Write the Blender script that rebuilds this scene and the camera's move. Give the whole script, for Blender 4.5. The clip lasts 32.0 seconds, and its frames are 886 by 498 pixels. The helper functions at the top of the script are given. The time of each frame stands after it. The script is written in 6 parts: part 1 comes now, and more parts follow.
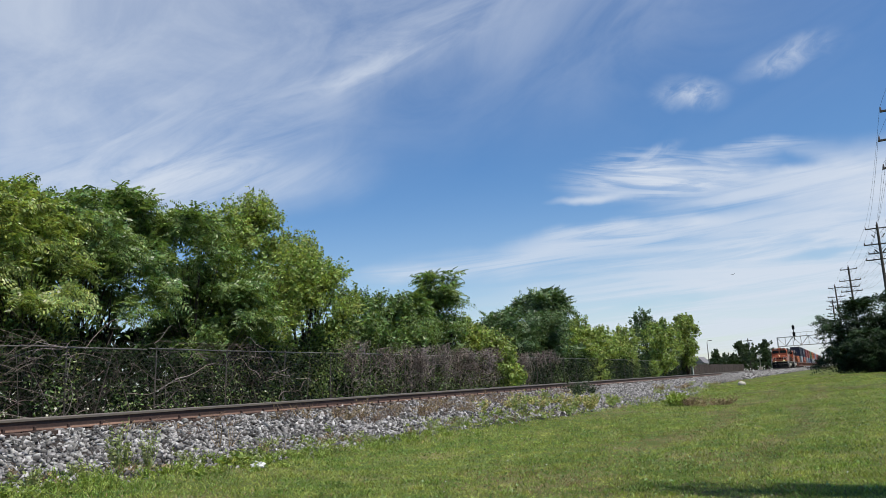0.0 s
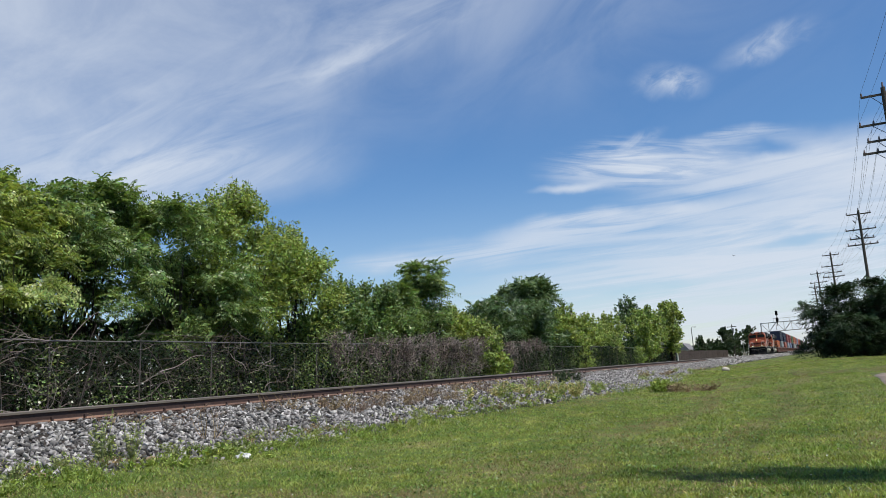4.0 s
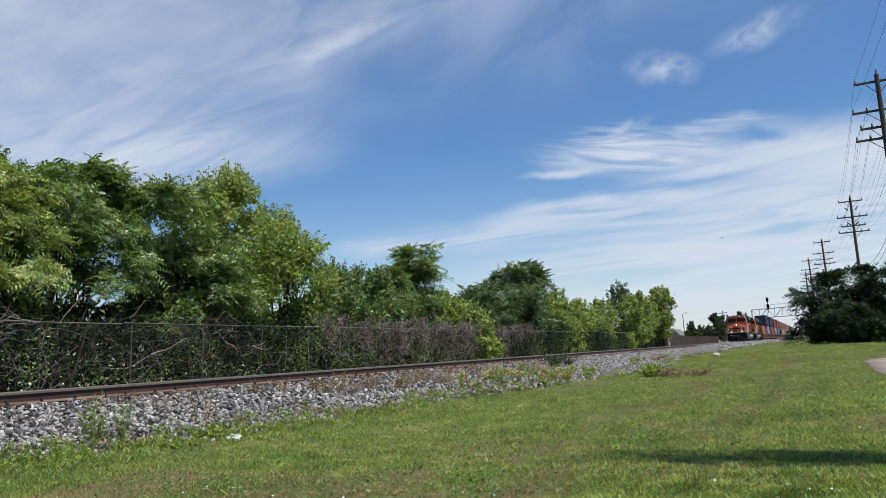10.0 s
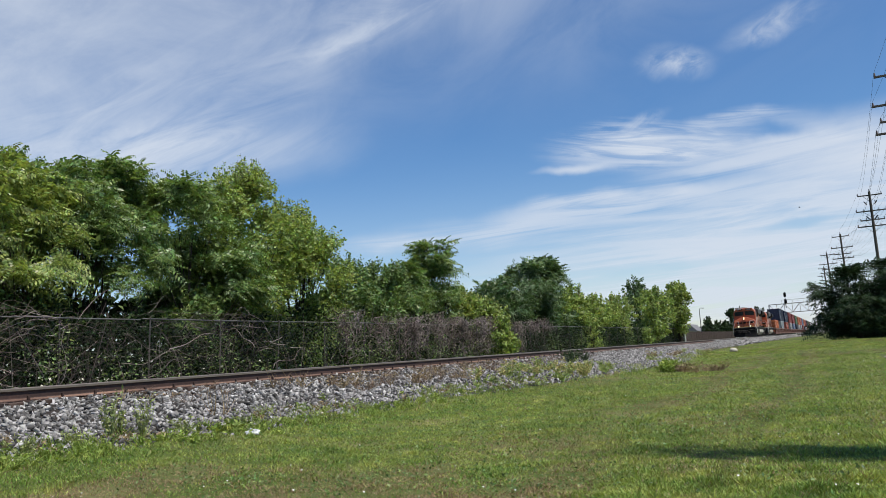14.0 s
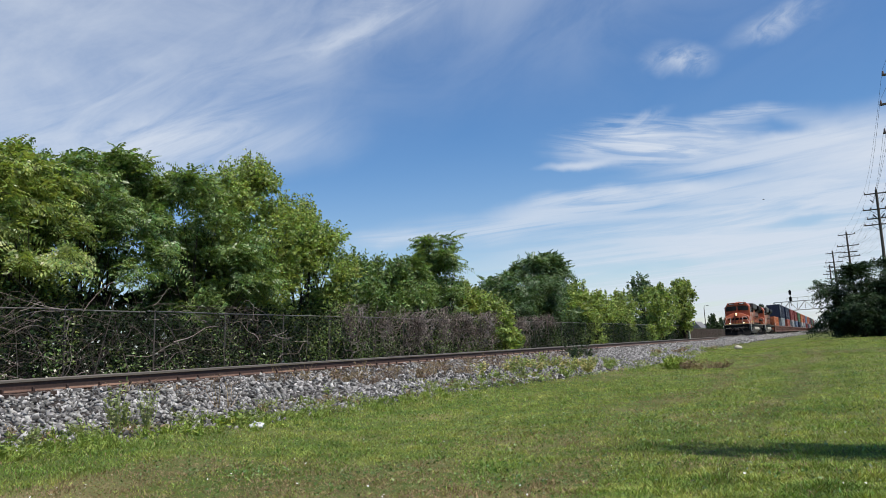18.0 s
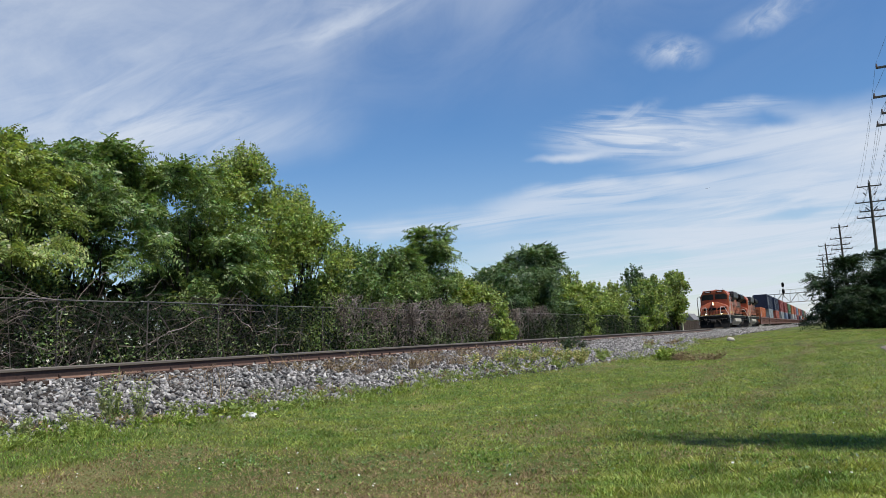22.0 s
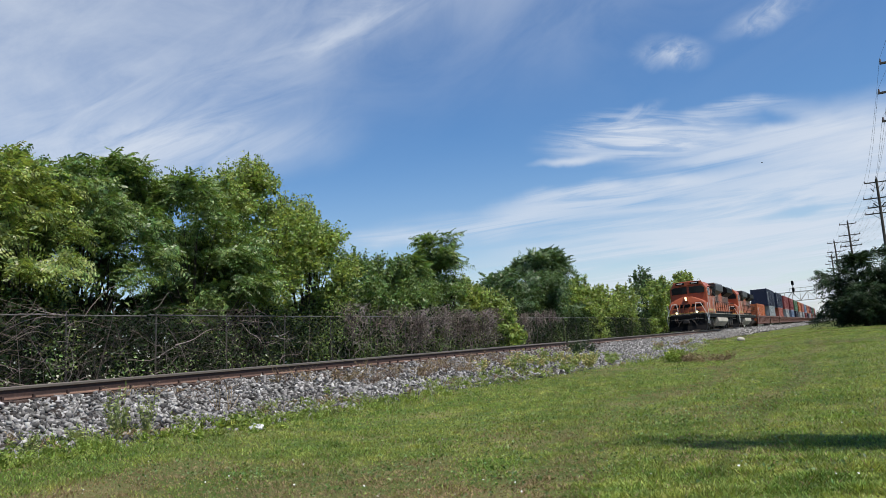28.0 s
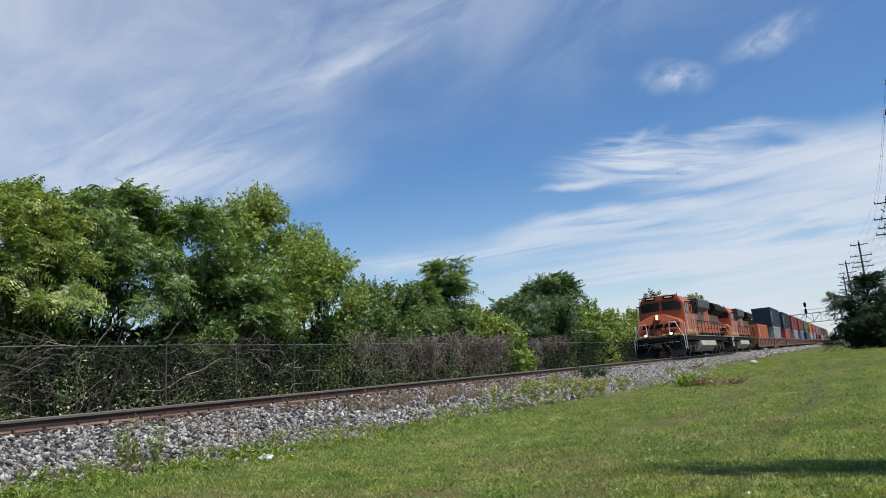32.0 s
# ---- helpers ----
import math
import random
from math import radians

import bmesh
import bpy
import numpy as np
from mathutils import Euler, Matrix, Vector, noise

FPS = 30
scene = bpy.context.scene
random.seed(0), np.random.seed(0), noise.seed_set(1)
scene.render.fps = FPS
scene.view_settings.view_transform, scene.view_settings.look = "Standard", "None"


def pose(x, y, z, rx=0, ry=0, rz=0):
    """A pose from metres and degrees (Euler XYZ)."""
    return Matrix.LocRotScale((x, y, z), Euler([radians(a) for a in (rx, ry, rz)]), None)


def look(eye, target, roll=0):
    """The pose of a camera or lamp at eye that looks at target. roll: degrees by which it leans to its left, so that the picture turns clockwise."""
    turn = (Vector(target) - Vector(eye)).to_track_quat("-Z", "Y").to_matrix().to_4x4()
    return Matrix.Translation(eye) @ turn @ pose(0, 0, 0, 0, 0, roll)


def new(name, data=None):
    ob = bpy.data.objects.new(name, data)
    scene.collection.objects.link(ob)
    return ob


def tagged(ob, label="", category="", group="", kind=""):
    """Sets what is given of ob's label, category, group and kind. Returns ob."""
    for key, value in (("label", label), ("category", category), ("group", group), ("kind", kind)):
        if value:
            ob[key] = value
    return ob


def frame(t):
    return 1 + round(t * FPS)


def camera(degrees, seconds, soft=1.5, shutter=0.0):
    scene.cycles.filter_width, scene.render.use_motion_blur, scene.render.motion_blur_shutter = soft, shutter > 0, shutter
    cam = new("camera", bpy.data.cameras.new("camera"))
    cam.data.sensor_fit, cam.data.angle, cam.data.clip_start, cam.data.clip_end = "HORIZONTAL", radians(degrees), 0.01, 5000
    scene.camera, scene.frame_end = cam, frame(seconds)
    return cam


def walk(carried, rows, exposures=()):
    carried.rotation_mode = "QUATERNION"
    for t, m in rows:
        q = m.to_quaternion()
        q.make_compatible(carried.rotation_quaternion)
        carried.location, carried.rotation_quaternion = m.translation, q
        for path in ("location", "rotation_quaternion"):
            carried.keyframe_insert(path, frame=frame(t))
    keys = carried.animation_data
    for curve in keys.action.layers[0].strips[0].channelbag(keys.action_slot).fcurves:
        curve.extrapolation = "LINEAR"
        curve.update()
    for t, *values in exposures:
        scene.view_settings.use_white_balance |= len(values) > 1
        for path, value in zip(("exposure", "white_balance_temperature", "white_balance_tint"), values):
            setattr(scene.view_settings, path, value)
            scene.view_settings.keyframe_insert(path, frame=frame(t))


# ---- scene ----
import itertools

cam = camera(56.8, 32.0, soft=0.6)
PATH = [
    (0, pose(-0.000, -0.050, 0.926, 99.804, 3.669, 25.748)),
    (0.5, pose(-0.010, -0.046, 0.925, 99.664, 3.653, 25.673)),
    (1, pose(-0.006, -0.038, 0.921, 99.521, 3.731, 25.621)),
    (1.5, pose(0.008, -0.046, 0.925, 99.410, 3.899, 25.530)),
    (2, pose(0.012, -0.043, 0.923, 99.319, 3.993, 25.384)),
    (2.5, pose(0.010, -0.042, 0.919, 99.254, 4.113, 25.187)),
    (3, pose(0.019, -0.038, 0.911, 99.171, 4.254, 25.005)),
    (3.5, pose(0.025, -0.048, 0.924, 99.075, 4.351, 24.872)),
    (5.5, pose(0.003, -0.014, 0.917, 98.482, 4.181, 24.581)),
    (6, pose(-0.001, -0.011, 0.910, 98.065, 4.035, 24.474)),
    (6.5, pose(-0.005, 0.006, 0.901, 97.671, 3.908, 24.379)),
    (7, pose(-0.009, 0.000, 0.895, 97.415, 3.802, 24.333)),
    (7.5, pose(-0.010, -0.004, 0.895, 97.321, 3.732, 24.377)),
    (8, pose(-0.002, -0.018, 0.900, 97.350, 3.725, 24.442)),
    (8.5, pose(-0.013, -0.002, 0.906, 97.433, 3.746, 24.524)),
    (9, pose(0.002, -0.010, 0.899, 97.562, 3.902, 24.536)),
    (9.5, pose(0.020, -0.022, 0.908, 97.706, 3.977, 24.459)),
    (10, pose(0.022, -0.014, 0.902, 97.885, 4.031, 24.280)),
    (10.5, pose(0.014, -0.019, 0.905, 98.017, 3.952, 24.013)),
    (11, pose(0.015, -0.009, 0.909, 98.074, 3.843, 23.835)),
    (11.5, pose(0.011, -0.004, 0.898, 98.020, 3.833, 23.833)),
    (12, pose(-0.002, -0.002, 0.901, 97.788, 3.853, 24.059)),
    (12.5, pose(-0.009, 0.006, 0.903, 97.555, 3.926, 24.476)),
    (13, pose(-0.009, -0.004, 0.899, 97.435, 4.025, 24.875)),
    (13.5, pose(-0.012, -0.009, 0.899, 97.464, 4.025, 25.165)),
    (14, pose(-0.018, -0.007, 0.897, 97.654, 4.058, 25.339)),
    (14.5, pose(-0.004, -0.015, 0.898, 97.871, 4.127, 25.480)),
    (16.5, pose(-0.003, -0.005, 0.899, 97.823, 3.866, 25.781)),
    (17, pose(-0.021, 0.001, 0.889, 97.643, 3.692, 25.748)),
    (17.5, pose(-0.038, 0.016, 0.892, 97.474, 3.587, 25.695)),
    (18, pose(-0.040, 0.016, 0.894, 97.330, 3.570, 25.606)),
    (18.5, pose(-0.038, 0.022, 0.893, 97.161, 3.538, 25.477)),
    (19, pose(-0.032, 0.034, 0.888, 96.945, 3.473, 25.310)),
    (19.5, pose(-0.031, 0.029, 0.876, 96.700, 3.248, 25.149)),
    (20, pose(-0.038, 0.016, 0.877, 96.500, 3.095, 25.064)),
    (20.5, pose(-0.036, 0.007, 0.882, 96.423, 3.083, 25.022)),
    (21, pose(-0.022, 0.002, 0.886, 96.463, 3.217, 25.051)),
    (21.5, pose(-0.021, 0.012, 0.885, 96.583, 3.375, 25.109)),
    (22, pose(-0.017, 0.012, 0.885, 96.706, 3.453, 25.186)),
    (22.5, pose(-0.026, 0.016, 0.889, 96.844, 3.441, 25.277)),
    (23, pose(-0.019, 0.005, 0.887, 97.029, 3.399, 25.395)),
    (23.5, pose(-0.021, 0.002, 0.888, 97.239, 3.391, 25.506)),
    (24, pose(-0.023, -0.001, 0.891, 97.451, 3.386, 25.584)),
    (24.5, pose(-0.022, 0.007, 0.888, 97.568, 3.516, 25.743)),
    (25, pose(-0.021, -0.002, 0.892, 97.559, 3.785, 25.989)),
    (25.5, pose(-0.019, -0.002, 0.895, 97.430, 4.143, 26.290)),
    (27.5, pose(0.018, 0.044, 0.899, 97.180, 4.770, 26.104)),
    (28, pose(0.029, 0.040, 0.896, 97.184, 4.725, 25.877)),
    (28.5, pose(0.022, 0.038, 0.898, 97.219, 4.653, 25.734)),
    (29, pose(0.034, 0.036, 0.891, 97.311, 4.628, 25.687)),
    (29.5, pose(0.033, 0.022, 0.902, 97.505, 4.633, 25.684)),
    (30, pose(0.048, 0.020, 0.904, 97.765, 4.745, 25.750)),
    (30.5, pose(0.055, 0.038, 0.901, 98.074, 4.939, 25.901)),
    (31, pose(0.060, 0.028, 0.901, 98.413, 5.153, 26.142)),
    (31.5, pose(0.071, 0.028, 0.909, 98.765, 5.292, 26.440)),
    (32, pose(0.069, 0.023, 0.911, 99.058, 5.360, 26.643)),
]
walk(cam, PATH)

# ---- light ----
SUN_DIR = Vector((0.97 * math.cos(radians(64)), -0.24 * math.cos(radians(64)), math.sin(radians(64)))).normalized()
world = bpy.data.worlds.new("sky_world")
scene.world = world
world.use_nodes = True
wn = world.node_tree
sky = wn.nodes.new("ShaderNodeTexSky")
sky.sky_type, sky.sun_disc = "NISHITA", False
sky.sun_elevation, sky.sun_rotation = radians(64), math.atan2(SUN_DIR.x, SUN_DIR.y)
sky.air_density, sky.dust_density, sky.ozone_density = 1.0, 0.2, 3.0
deep = wn.nodes.new("ShaderNodeHueSaturation")
deep.inputs["Saturation"].default_value, deep.inputs["Hue"].default_value = 1.28, 0.505
wn.links.new(sky.outputs[0], deep.inputs["Color"])
wn.links.new(deep.outputs[0], wn.nodes["Background"].inputs[0])
wn.nodes["Background"].inputs[1].default_value = 0.11
sun = new("sun", bpy.data.lights.new("sun", "SUN"))
sun.data.energy, sun.data.angle, sun.data.color = 5.8, radians(0.55), (1.0, 0.95, 0.87)
sun.matrix_world = look((0, 0, 60), tuple(Vector((0, 0, 60)) - SUN_DIR))
scene.view_settings.exposure = 0.12


# ---- materials ----
def material(name, base, rough=0.8, metal=0.0, vary=0.25, scale=3.0, fine=40.0, bump=0.2, bump_dist=0.01, second=None, mix_scale=0.7,
             island=0.0, random_ob=0.0, spec=0.5, stretch=(1, 1, 1), through_light=0.0, detail=4.0, contrast=(0.35, 0.65)):
    """A surface with a base colour, a second colour in patches, grain, bump and variation from piece to piece."""
    m = bpy.data.materials.new(name)
    m.use_nodes = True
    nt = m.node_tree
    n, l = nt.nodes, nt.links
    bsdf = n["Principled BSDF"]
    bsdf.inputs["Roughness"].default_value = rough
    bsdf.inputs["Metallic"].default_value = metal
    bsdf.inputs["Specular IOR Level"].default_value = spec
    co = n.new("ShaderNodeTexCoord")
    mp = n.new("ShaderNodeMapping")
    mp.inputs["Scale"].default_value = stretch
    l.new(co.outputs["Object"], mp.inputs[0])

    def noise_node(s, d):
        t = n.new("ShaderNodeTexNoise")
        t.inputs["Scale"].default_value, t.inputs["Detail"].default_value = s, d
        l.new(mp.outputs[0], t.inputs["Vector"])
        return t

    def mixer(kind, fac, a, b):
        x = n.new("ShaderNodeMix")
        x.data_type, x.blend_type = "RGBA", kind
        for slot, v in ((0, fac), (6, a), (7, b)):
            if isinstance(v, bpy.types.NodeSocket):
                l.new(v, x.inputs[slot])
            elif slot == 0:
                x.inputs[0].default_value = v
            else:
                x.inputs[slot].default_value = (*v, 1)
        return x.outputs[2]

    def ramp(v, lo, hi, a=0.0, b=1.0):
        r = n.new("ShaderNodeMapRange")
        l.new(v, r.inputs[0])
        for i, k in enumerate((lo, hi, a, b)):
            r.inputs[i + 1].default_value = k
        return r.outputs[0]

    col = mixer("MIX", ramp(noise_node(mix_scale, detail).outputs[0], *contrast), base, second or tuple(c * (1 - vary) for c in base))
    grain = noise_node(fine, 3)
    col = mixer("MULTIPLY", 1.0, col, mixer("MIX", ramp(grain.outputs[0], 0.3, 0.7), (1 - vary,) * 3, (1 + vary * 0.3,) * 3))
    big = noise_node(scale, 3)
    col = mixer("MULTIPLY", 1.0, col, mixer("MIX", ramp(big.outputs[0], 0.3, 0.7), (1 - vary,) * 3, (1.0,) * 3))
    pick = None
    if island:
        pick, amount = n.new("ShaderNodeNewGeometry").outputs["Random Per Island"], island
    elif random_ob:
        pick, amount = n.new("ShaderNodeObjectInfo").outputs["Random"], random_ob
    if pick is not None:
        hsv = n.new("ShaderNodeHueSaturation")
        l.new(col, hsv.inputs["Color"])
        l.new(ramp(pick, 0, 1, 1 - amount, 1 + amount), hsv.inputs["Value"])
        w = n.new("ShaderNodeTexWhiteNoise")
        w.noise_dimensions = "1D"
        l.new(pick, w.inputs["W"])
        l.new(ramp(w.outputs[0], 0, 1, 0.5 - amount * 0.06, 0.5 + amount * 0.06), hsv.inputs["Hue"])
        col = hsv.outputs[0]
    l.new(col, bsdf.inputs["Base Color"])
    if bump:
        b = n.new("ShaderNodeBump")
        b.inputs["Strength"].default_value, b.inputs["Distance"].default_value = bump, bump_dist
        l.new(grain.outputs[0], b.inputs["Height"])
        l.new(b.outputs[0], bsdf.inputs["Normal"])
    if through_light:
        tr = n.new("ShaderNodeBsdfTranslucent")
        l.new(mixer("MULTIPLY", 1.0, col, (1.25, 1.25, 0.65)), tr.inputs[0])
        mx = n.new("ShaderNodeMixShader")
        mx.inputs[0].default_value = through_light
        l.new(bsdf.outputs[0], mx.inputs[1])
        l.new(tr.outputs[0], mx.inputs[2])
        l.new(mx.outputs[0], n["Material Output"].inputs[0])
    return m


def glow(name, color, strength):
    m = bpy.data.materials.new(name)
    m.use_nodes = True
    b = m.node_tree.nodes["Principled BSDF"]
    b.inputs["Base Color"].default_value = (*color, 1)
    b.inputs["Emission Color"].default_value = (*color, 1)
    b.inputs["Emission Strength"].default_value = strength
    return m


def leafy(name, base, second, island=0.55, through_light=0.35, spec=0.5):
    return material(name, base, 0.42, vary=0.3, scale=1.5, fine=9, bump=0, second=second, mix_scale=0.9, island=island, through_light=through_light, spec=spec)


M_GRASS_SOIL = material("lawn", (0.085, 0.12, 0.028), 0.95, vary=0.3, scale=0.25, fine=30, bump=0.5, bump_dist=0.03, second=(0.19, 0.17, 0.075), mix_scale=0.8, contrast=(0.46, 0.72), spec=0.1)
M_BLADE = material("grass_blade", (0.215, 0.32, 0.065), 0.5, vary=0.3, scale=0.55, fine=3.5, bump=0, second=(0.42, 0.46, 0.115), mix_scale=1.7, contrast=(0.4, 0.66), island=0.5, through_light=0.35, spec=0.3)
M_DRYBLADE = material("dry_grass_blade", (0.37, 0.28, 0.165), 0.7, vary=0.2, scale=0.6, fine=3, bump=0, second=(0.29, 0.2, 0.115), island=0.4, through_light=0.2, spec=0.2)
M_LIME = material("lime_grass_blade", (0.36, 0.45, 0.1), 0.5, vary=0.2, scale=0.6, fine=3, bump=0, second=(0.25, 0.36, 0.07), island=0.35, through_light=0.35, spec=0.3)
M_WEED = material("weed_leaf", (0.27, 0.34, 0.12), 0.6, vary=0.15, fine=8, bump=0, second=(0.36, 0.38, 0.17), island=0.35, through_light=0.3, spec=0.3)
M_STRAW = material("dry_stalk", (0.36, 0.27, 0.15), 0.8, vary=0.25, fine=12, bump=0, island=0.3, through_light=0.15, spec=0.2)
# near-black bed colour stands for the shadowed gaps between the loose stones
M_BALLAST = material("ballast_bed_gap_shade", (0.025, 0.023, 0.021), 0.95, vary=0.4, scale=0.6, fine=22, bump=1.0, bump_dist=0.05, second=(0.05, 0.04, 0.034), mix_scale=0.5, spec=0.2)
M_STONE = material("crushed_stone", (0.295, 0.286, 0.275), 0.8, vary=0.12, scale=2.0, fine=35, bump=0.3, bump_dist=0.004, second=(0.12, 0.115, 0.11), mix_scale=9.0, contrast=(0.42, 0.58), island=0.8, spec=0.3)
# rust darkened for the shade under the rail head; plates and spikes share it
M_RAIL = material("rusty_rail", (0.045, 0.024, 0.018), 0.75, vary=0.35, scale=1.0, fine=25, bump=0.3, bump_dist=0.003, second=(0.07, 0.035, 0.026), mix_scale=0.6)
# the same rust lightened, for the sun falling on the foot
M_FOOT = material("rusty_rail_foot_sunlit", (0.25, 0.145, 0.1), 0.85, vary=0.3, scale=1.0, fine=25, bump=0.3, bump_dist=0.003, second=(0.1, 0.055, 0.04), mix_scale=0.6)
M_RAILHEAD = material("worn_rail_head", (0.26, 0.22, 0.18), 0.45, vary=0.15, scale=0.8, fine=30, bump=0.05, metal=0.5, stretch=(1, 0.05, 1))
M_TIE = material("weathered_tie", (0.075, 0.05, 0.038), 0.9, vary=0.35, scale=2, fine=18, bump=0.6, bump_dist=0.01, second=(0.12, 0.095, 0.075), stretch=(0.3, 3, 3), random_ob=0.3, spec=0.2)
M_STEEL = material("galvanised_steel", (0.15, 0.15, 0.15), 0.5, vary=0.2, scale=1.5, fine=20, bump=0.05, metal=0.6, second=(0.3, 0.27, 0.24))
M_BRIDGE = material("pale_galvanised_steel", (0.5, 0.5, 0.5), 0.55, vary=0.15, scale=1.5, fine=20, bump=0.05, metal=0.3, second=(0.42, 0.4, 0.38))
M_POST = material("dull_fence_post", (0.085, 0.083, 0.08), 0.7, vary=0.3, scale=1.5, fine=20, bump=0.05, metal=0.3, second=(0.14, 0.11, 0.09))
M_WIRE = material("chain_wire", (0.14, 0.135, 0.13), 0.6, vary=0.2, metal=0.4, bump=0)
M_TWIG = material("bare_vine", (0.115, 0.092, 0.08), 0.9, vary=0.3, scale=1, fine=10, bump=0, island=0.45, second=(0.09, 0.078, 0.066), spec=0.2)
M_VINE_PALE = material("pale_dry_vine", (0.31, 0.265, 0.25), 0.9, vary=0.3, scale=1, fine=10, bump=0, island=0.5, second=(0.16, 0.125, 0.105), spec=0.2)
M_BARK = material("bark", (0.07, 0.055, 0.043), 0.95, vary=0.35, scale=2, fine=14, bump=0.7, bump_dist=0.02, stretch=(1, 1, 0.25), spec=0.2)
M_POLE = material("pole_wood", (0.115, 0.1, 0.085), 0.9, vary=0.3, scale=1, fine=20, bump=0.5, bump_dist=0.01, stretch=(2, 2, 0.1), second=(0.075, 0.066, 0.058), spec=0.2)
M_CABLE = material("cable", (0.02, 0.02, 0.022), 0.6, vary=0.1, bump=0)
M_INSULATOR = material("insulator", (0.16, 0.11, 0.09), 0.3, vary=0.1, bump=0)
M_BOARD = material("fence_board", (0.085, 0.064, 0.054), 0.9, vary=0.3, scale=1, fine=14, bump=0.4, stretch=(2, 2, 0.15), random_ob=0.25, spec=0.2)
M_ASPHALT = material("worn_asphalt", (0.5, 0.4, 0.33), 0.9, vary=0.2, scale=0.8, fine=60, bump=0.3, bump_dist=0.006, second=(0.33, 0.27, 0.23), mix_scale=0.6, spec=0.1)
M_ORANGE = material("orange_paint", (0.36, 0.082, 0.026), 0.42, vary=0.12, scale=0.5, fine=6, bump=0.03, second=(0.36, 0.085, 0.03), mix_scale=0.6)
M_BLACK = material("black_paint", (0.005, 0.005, 0.006), 0.6, vary=0.3, scale=0.8, fine=8, bump=0.05, second=(0.011, 0.01, 0.009), spec=0.12)
M_YELLOW = material("cream_yellow_paint", (0.62, 0.42, 0.12), 0.5, vary=0.15, fine=8, bump=0.03)
M_SILVER = material("dusty_silver_paint", (0.52, 0.47, 0.38), 0.55, vary=0.2, scale=0.6, fine=8, bump=0.03, metal=0.1)
M_WHITE = material("white_paint", (0.75, 0.74, 0.7), 0.55, vary=0.12, fine=10, bump=0.03)
M_GREY = material("grey_paint", (0.3, 0.31, 0.32), 0.55, vary=0.15, fine=8, bump=0.03)
M_SLATE = material("slate_grey_paint", (0.09, 0.092, 0.1), 0.55, vary=0.2, scale=0.8, fine=8, bump=0.05, spec=0.3)
M_DARKSTEEL = material("grimy_steel", (0.05, 0.042, 0.036), 0.7, vary=0.35, scale=1.2, fine=14, bump=0.15, second=(0.1, 0.08, 0.065), metal=0.3)
M_WELL = material("well_car_paint", (0.19, 0.08, 0.055), 0.7, vary=0.3, scale=0.7, fine=8, bump=0.08, second=(0.18, 0.08, 0.055))
M_ROCK = material("pale_rock", (0.55, 0.5, 0.42), 0.85, vary=0.2, scale=4, fine=20, bump=0.4)
M_PAPER = material("crumpled_plastic", (0.7, 0.7, 0.68), 0.5, vary=0.15, bump=0.1)
M_ROOF = material("grey_roof", (0.2, 0.2, 0.21), 0.9, vary=0.2, bump=0.1)
M_BRICKWALL = material("pale_wall", (0.5, 0.49, 0.46), 0.85, vary=0.15, bump=0.1)

M_LEAF_MID = leafy("leaf_mid_green", (0.14, 0.235, 0.068), (0.225, 0.32, 0.1), through_light=0.3)
M_LEAF_LIGHT = leafy("leaf_light_green", (0.26, 0.35, 0.095), (0.34, 0.41, 0.12), through_light=0.38)
M_LEAF_DARK = leafy("leaf_dark_green", (0.075, 0.14, 0.05), (0.125, 0.2, 0.07), through_light=0.25)
M_LEAF_YELLOW = leafy("leaf_yellow_green", (0.38, 0.46, 0.13), (0.25, 0.36, 0.1), through_light=0.4)
# near-black leaf green: the bushes' unlit side is put into the colour
M_LEAF_BUSH = leafy("leaf_bush_green_unlit", (0.02, 0.04, 0.017), (0.045, 0.08, 0.033), through_light=0.12, spec=0.14)
# undergrowth green darkened: the shade behind the fence is put into the colour
M_LEAF_SHADE = leafy("leaf_undergrowth_shaded", (0.018, 0.036, 0.013), (0.034, 0.062, 0.02), through_light=0.2, spec=0.06)
M_LEAF_FAR = leafy("leaf_far_green", (0.045, 0.08, 0.03), (0.06, 0.1, 0.04))

GLASS = bpy.data.materials.new("cab_glass")
GLASS.use_nodes = True
_b = GLASS.node_tree.nodes["Principled BSDF"]
_b.inputs["Base Color"].default_value, _b.inputs["Roughness"].default_value = (0.012, 0.014, 0.016, 1), 0.15
_b.inputs["Specular IOR Level"].default_value = 0.25


# ---- building helpers ----
def mesh_np(name, verts, faces, mats, smooth=False, slot=None):
    """A mesh from an array of corners and one of triangles or quads."""
    me = bpy.data.meshes.new(name)
    verts, faces = np.asarray(verts, dtype=np.float32), np.asarray(faces, dtype=np.int32)
    k = faces.shape[1]
    me.vertices.add(len(verts))
    me.vertices.foreach_set("co", verts.ravel())
    me.loops.add(faces.size)
    me.loops.foreach_set("vertex_index", faces.ravel())
    me.polygons.add(len(faces))
    me.polygons.foreach_set("loop_start", np.arange(0, faces.size, k, dtype=np.int32))
    if slot is not None:
        me.polygons.foreach_set("material_index", np.asarray(slot, dtype=np.int32))
    if smooth:
        me.polygons.foreach_set("use_smooth", np.ones(len(faces), dtype=bool))
    me.update(calc_edges=True)
    for m in mats if isinstance(mats, (list, tuple)) else [mats]:
        me.materials.append(m)
    return me


def part(name, bm, material_, parent=None, label="", at=None):
    """Links a bmesh or a mesh as one mesh object under a thing or a part."""
    if isinstance(bm, bmesh.types.BMesh):
        me = bpy.data.meshes.new(name)
        bm.to_mesh(me)
        bm.free()
        me.materials.append(material_)
    else:
        me = bm
    ob = new(name, me)
    if at is not None:
        ob.matrix_basis = at
    if parent is not None:
        ob.parent = parent
    if label:
        ob["label"] = label
    return ob


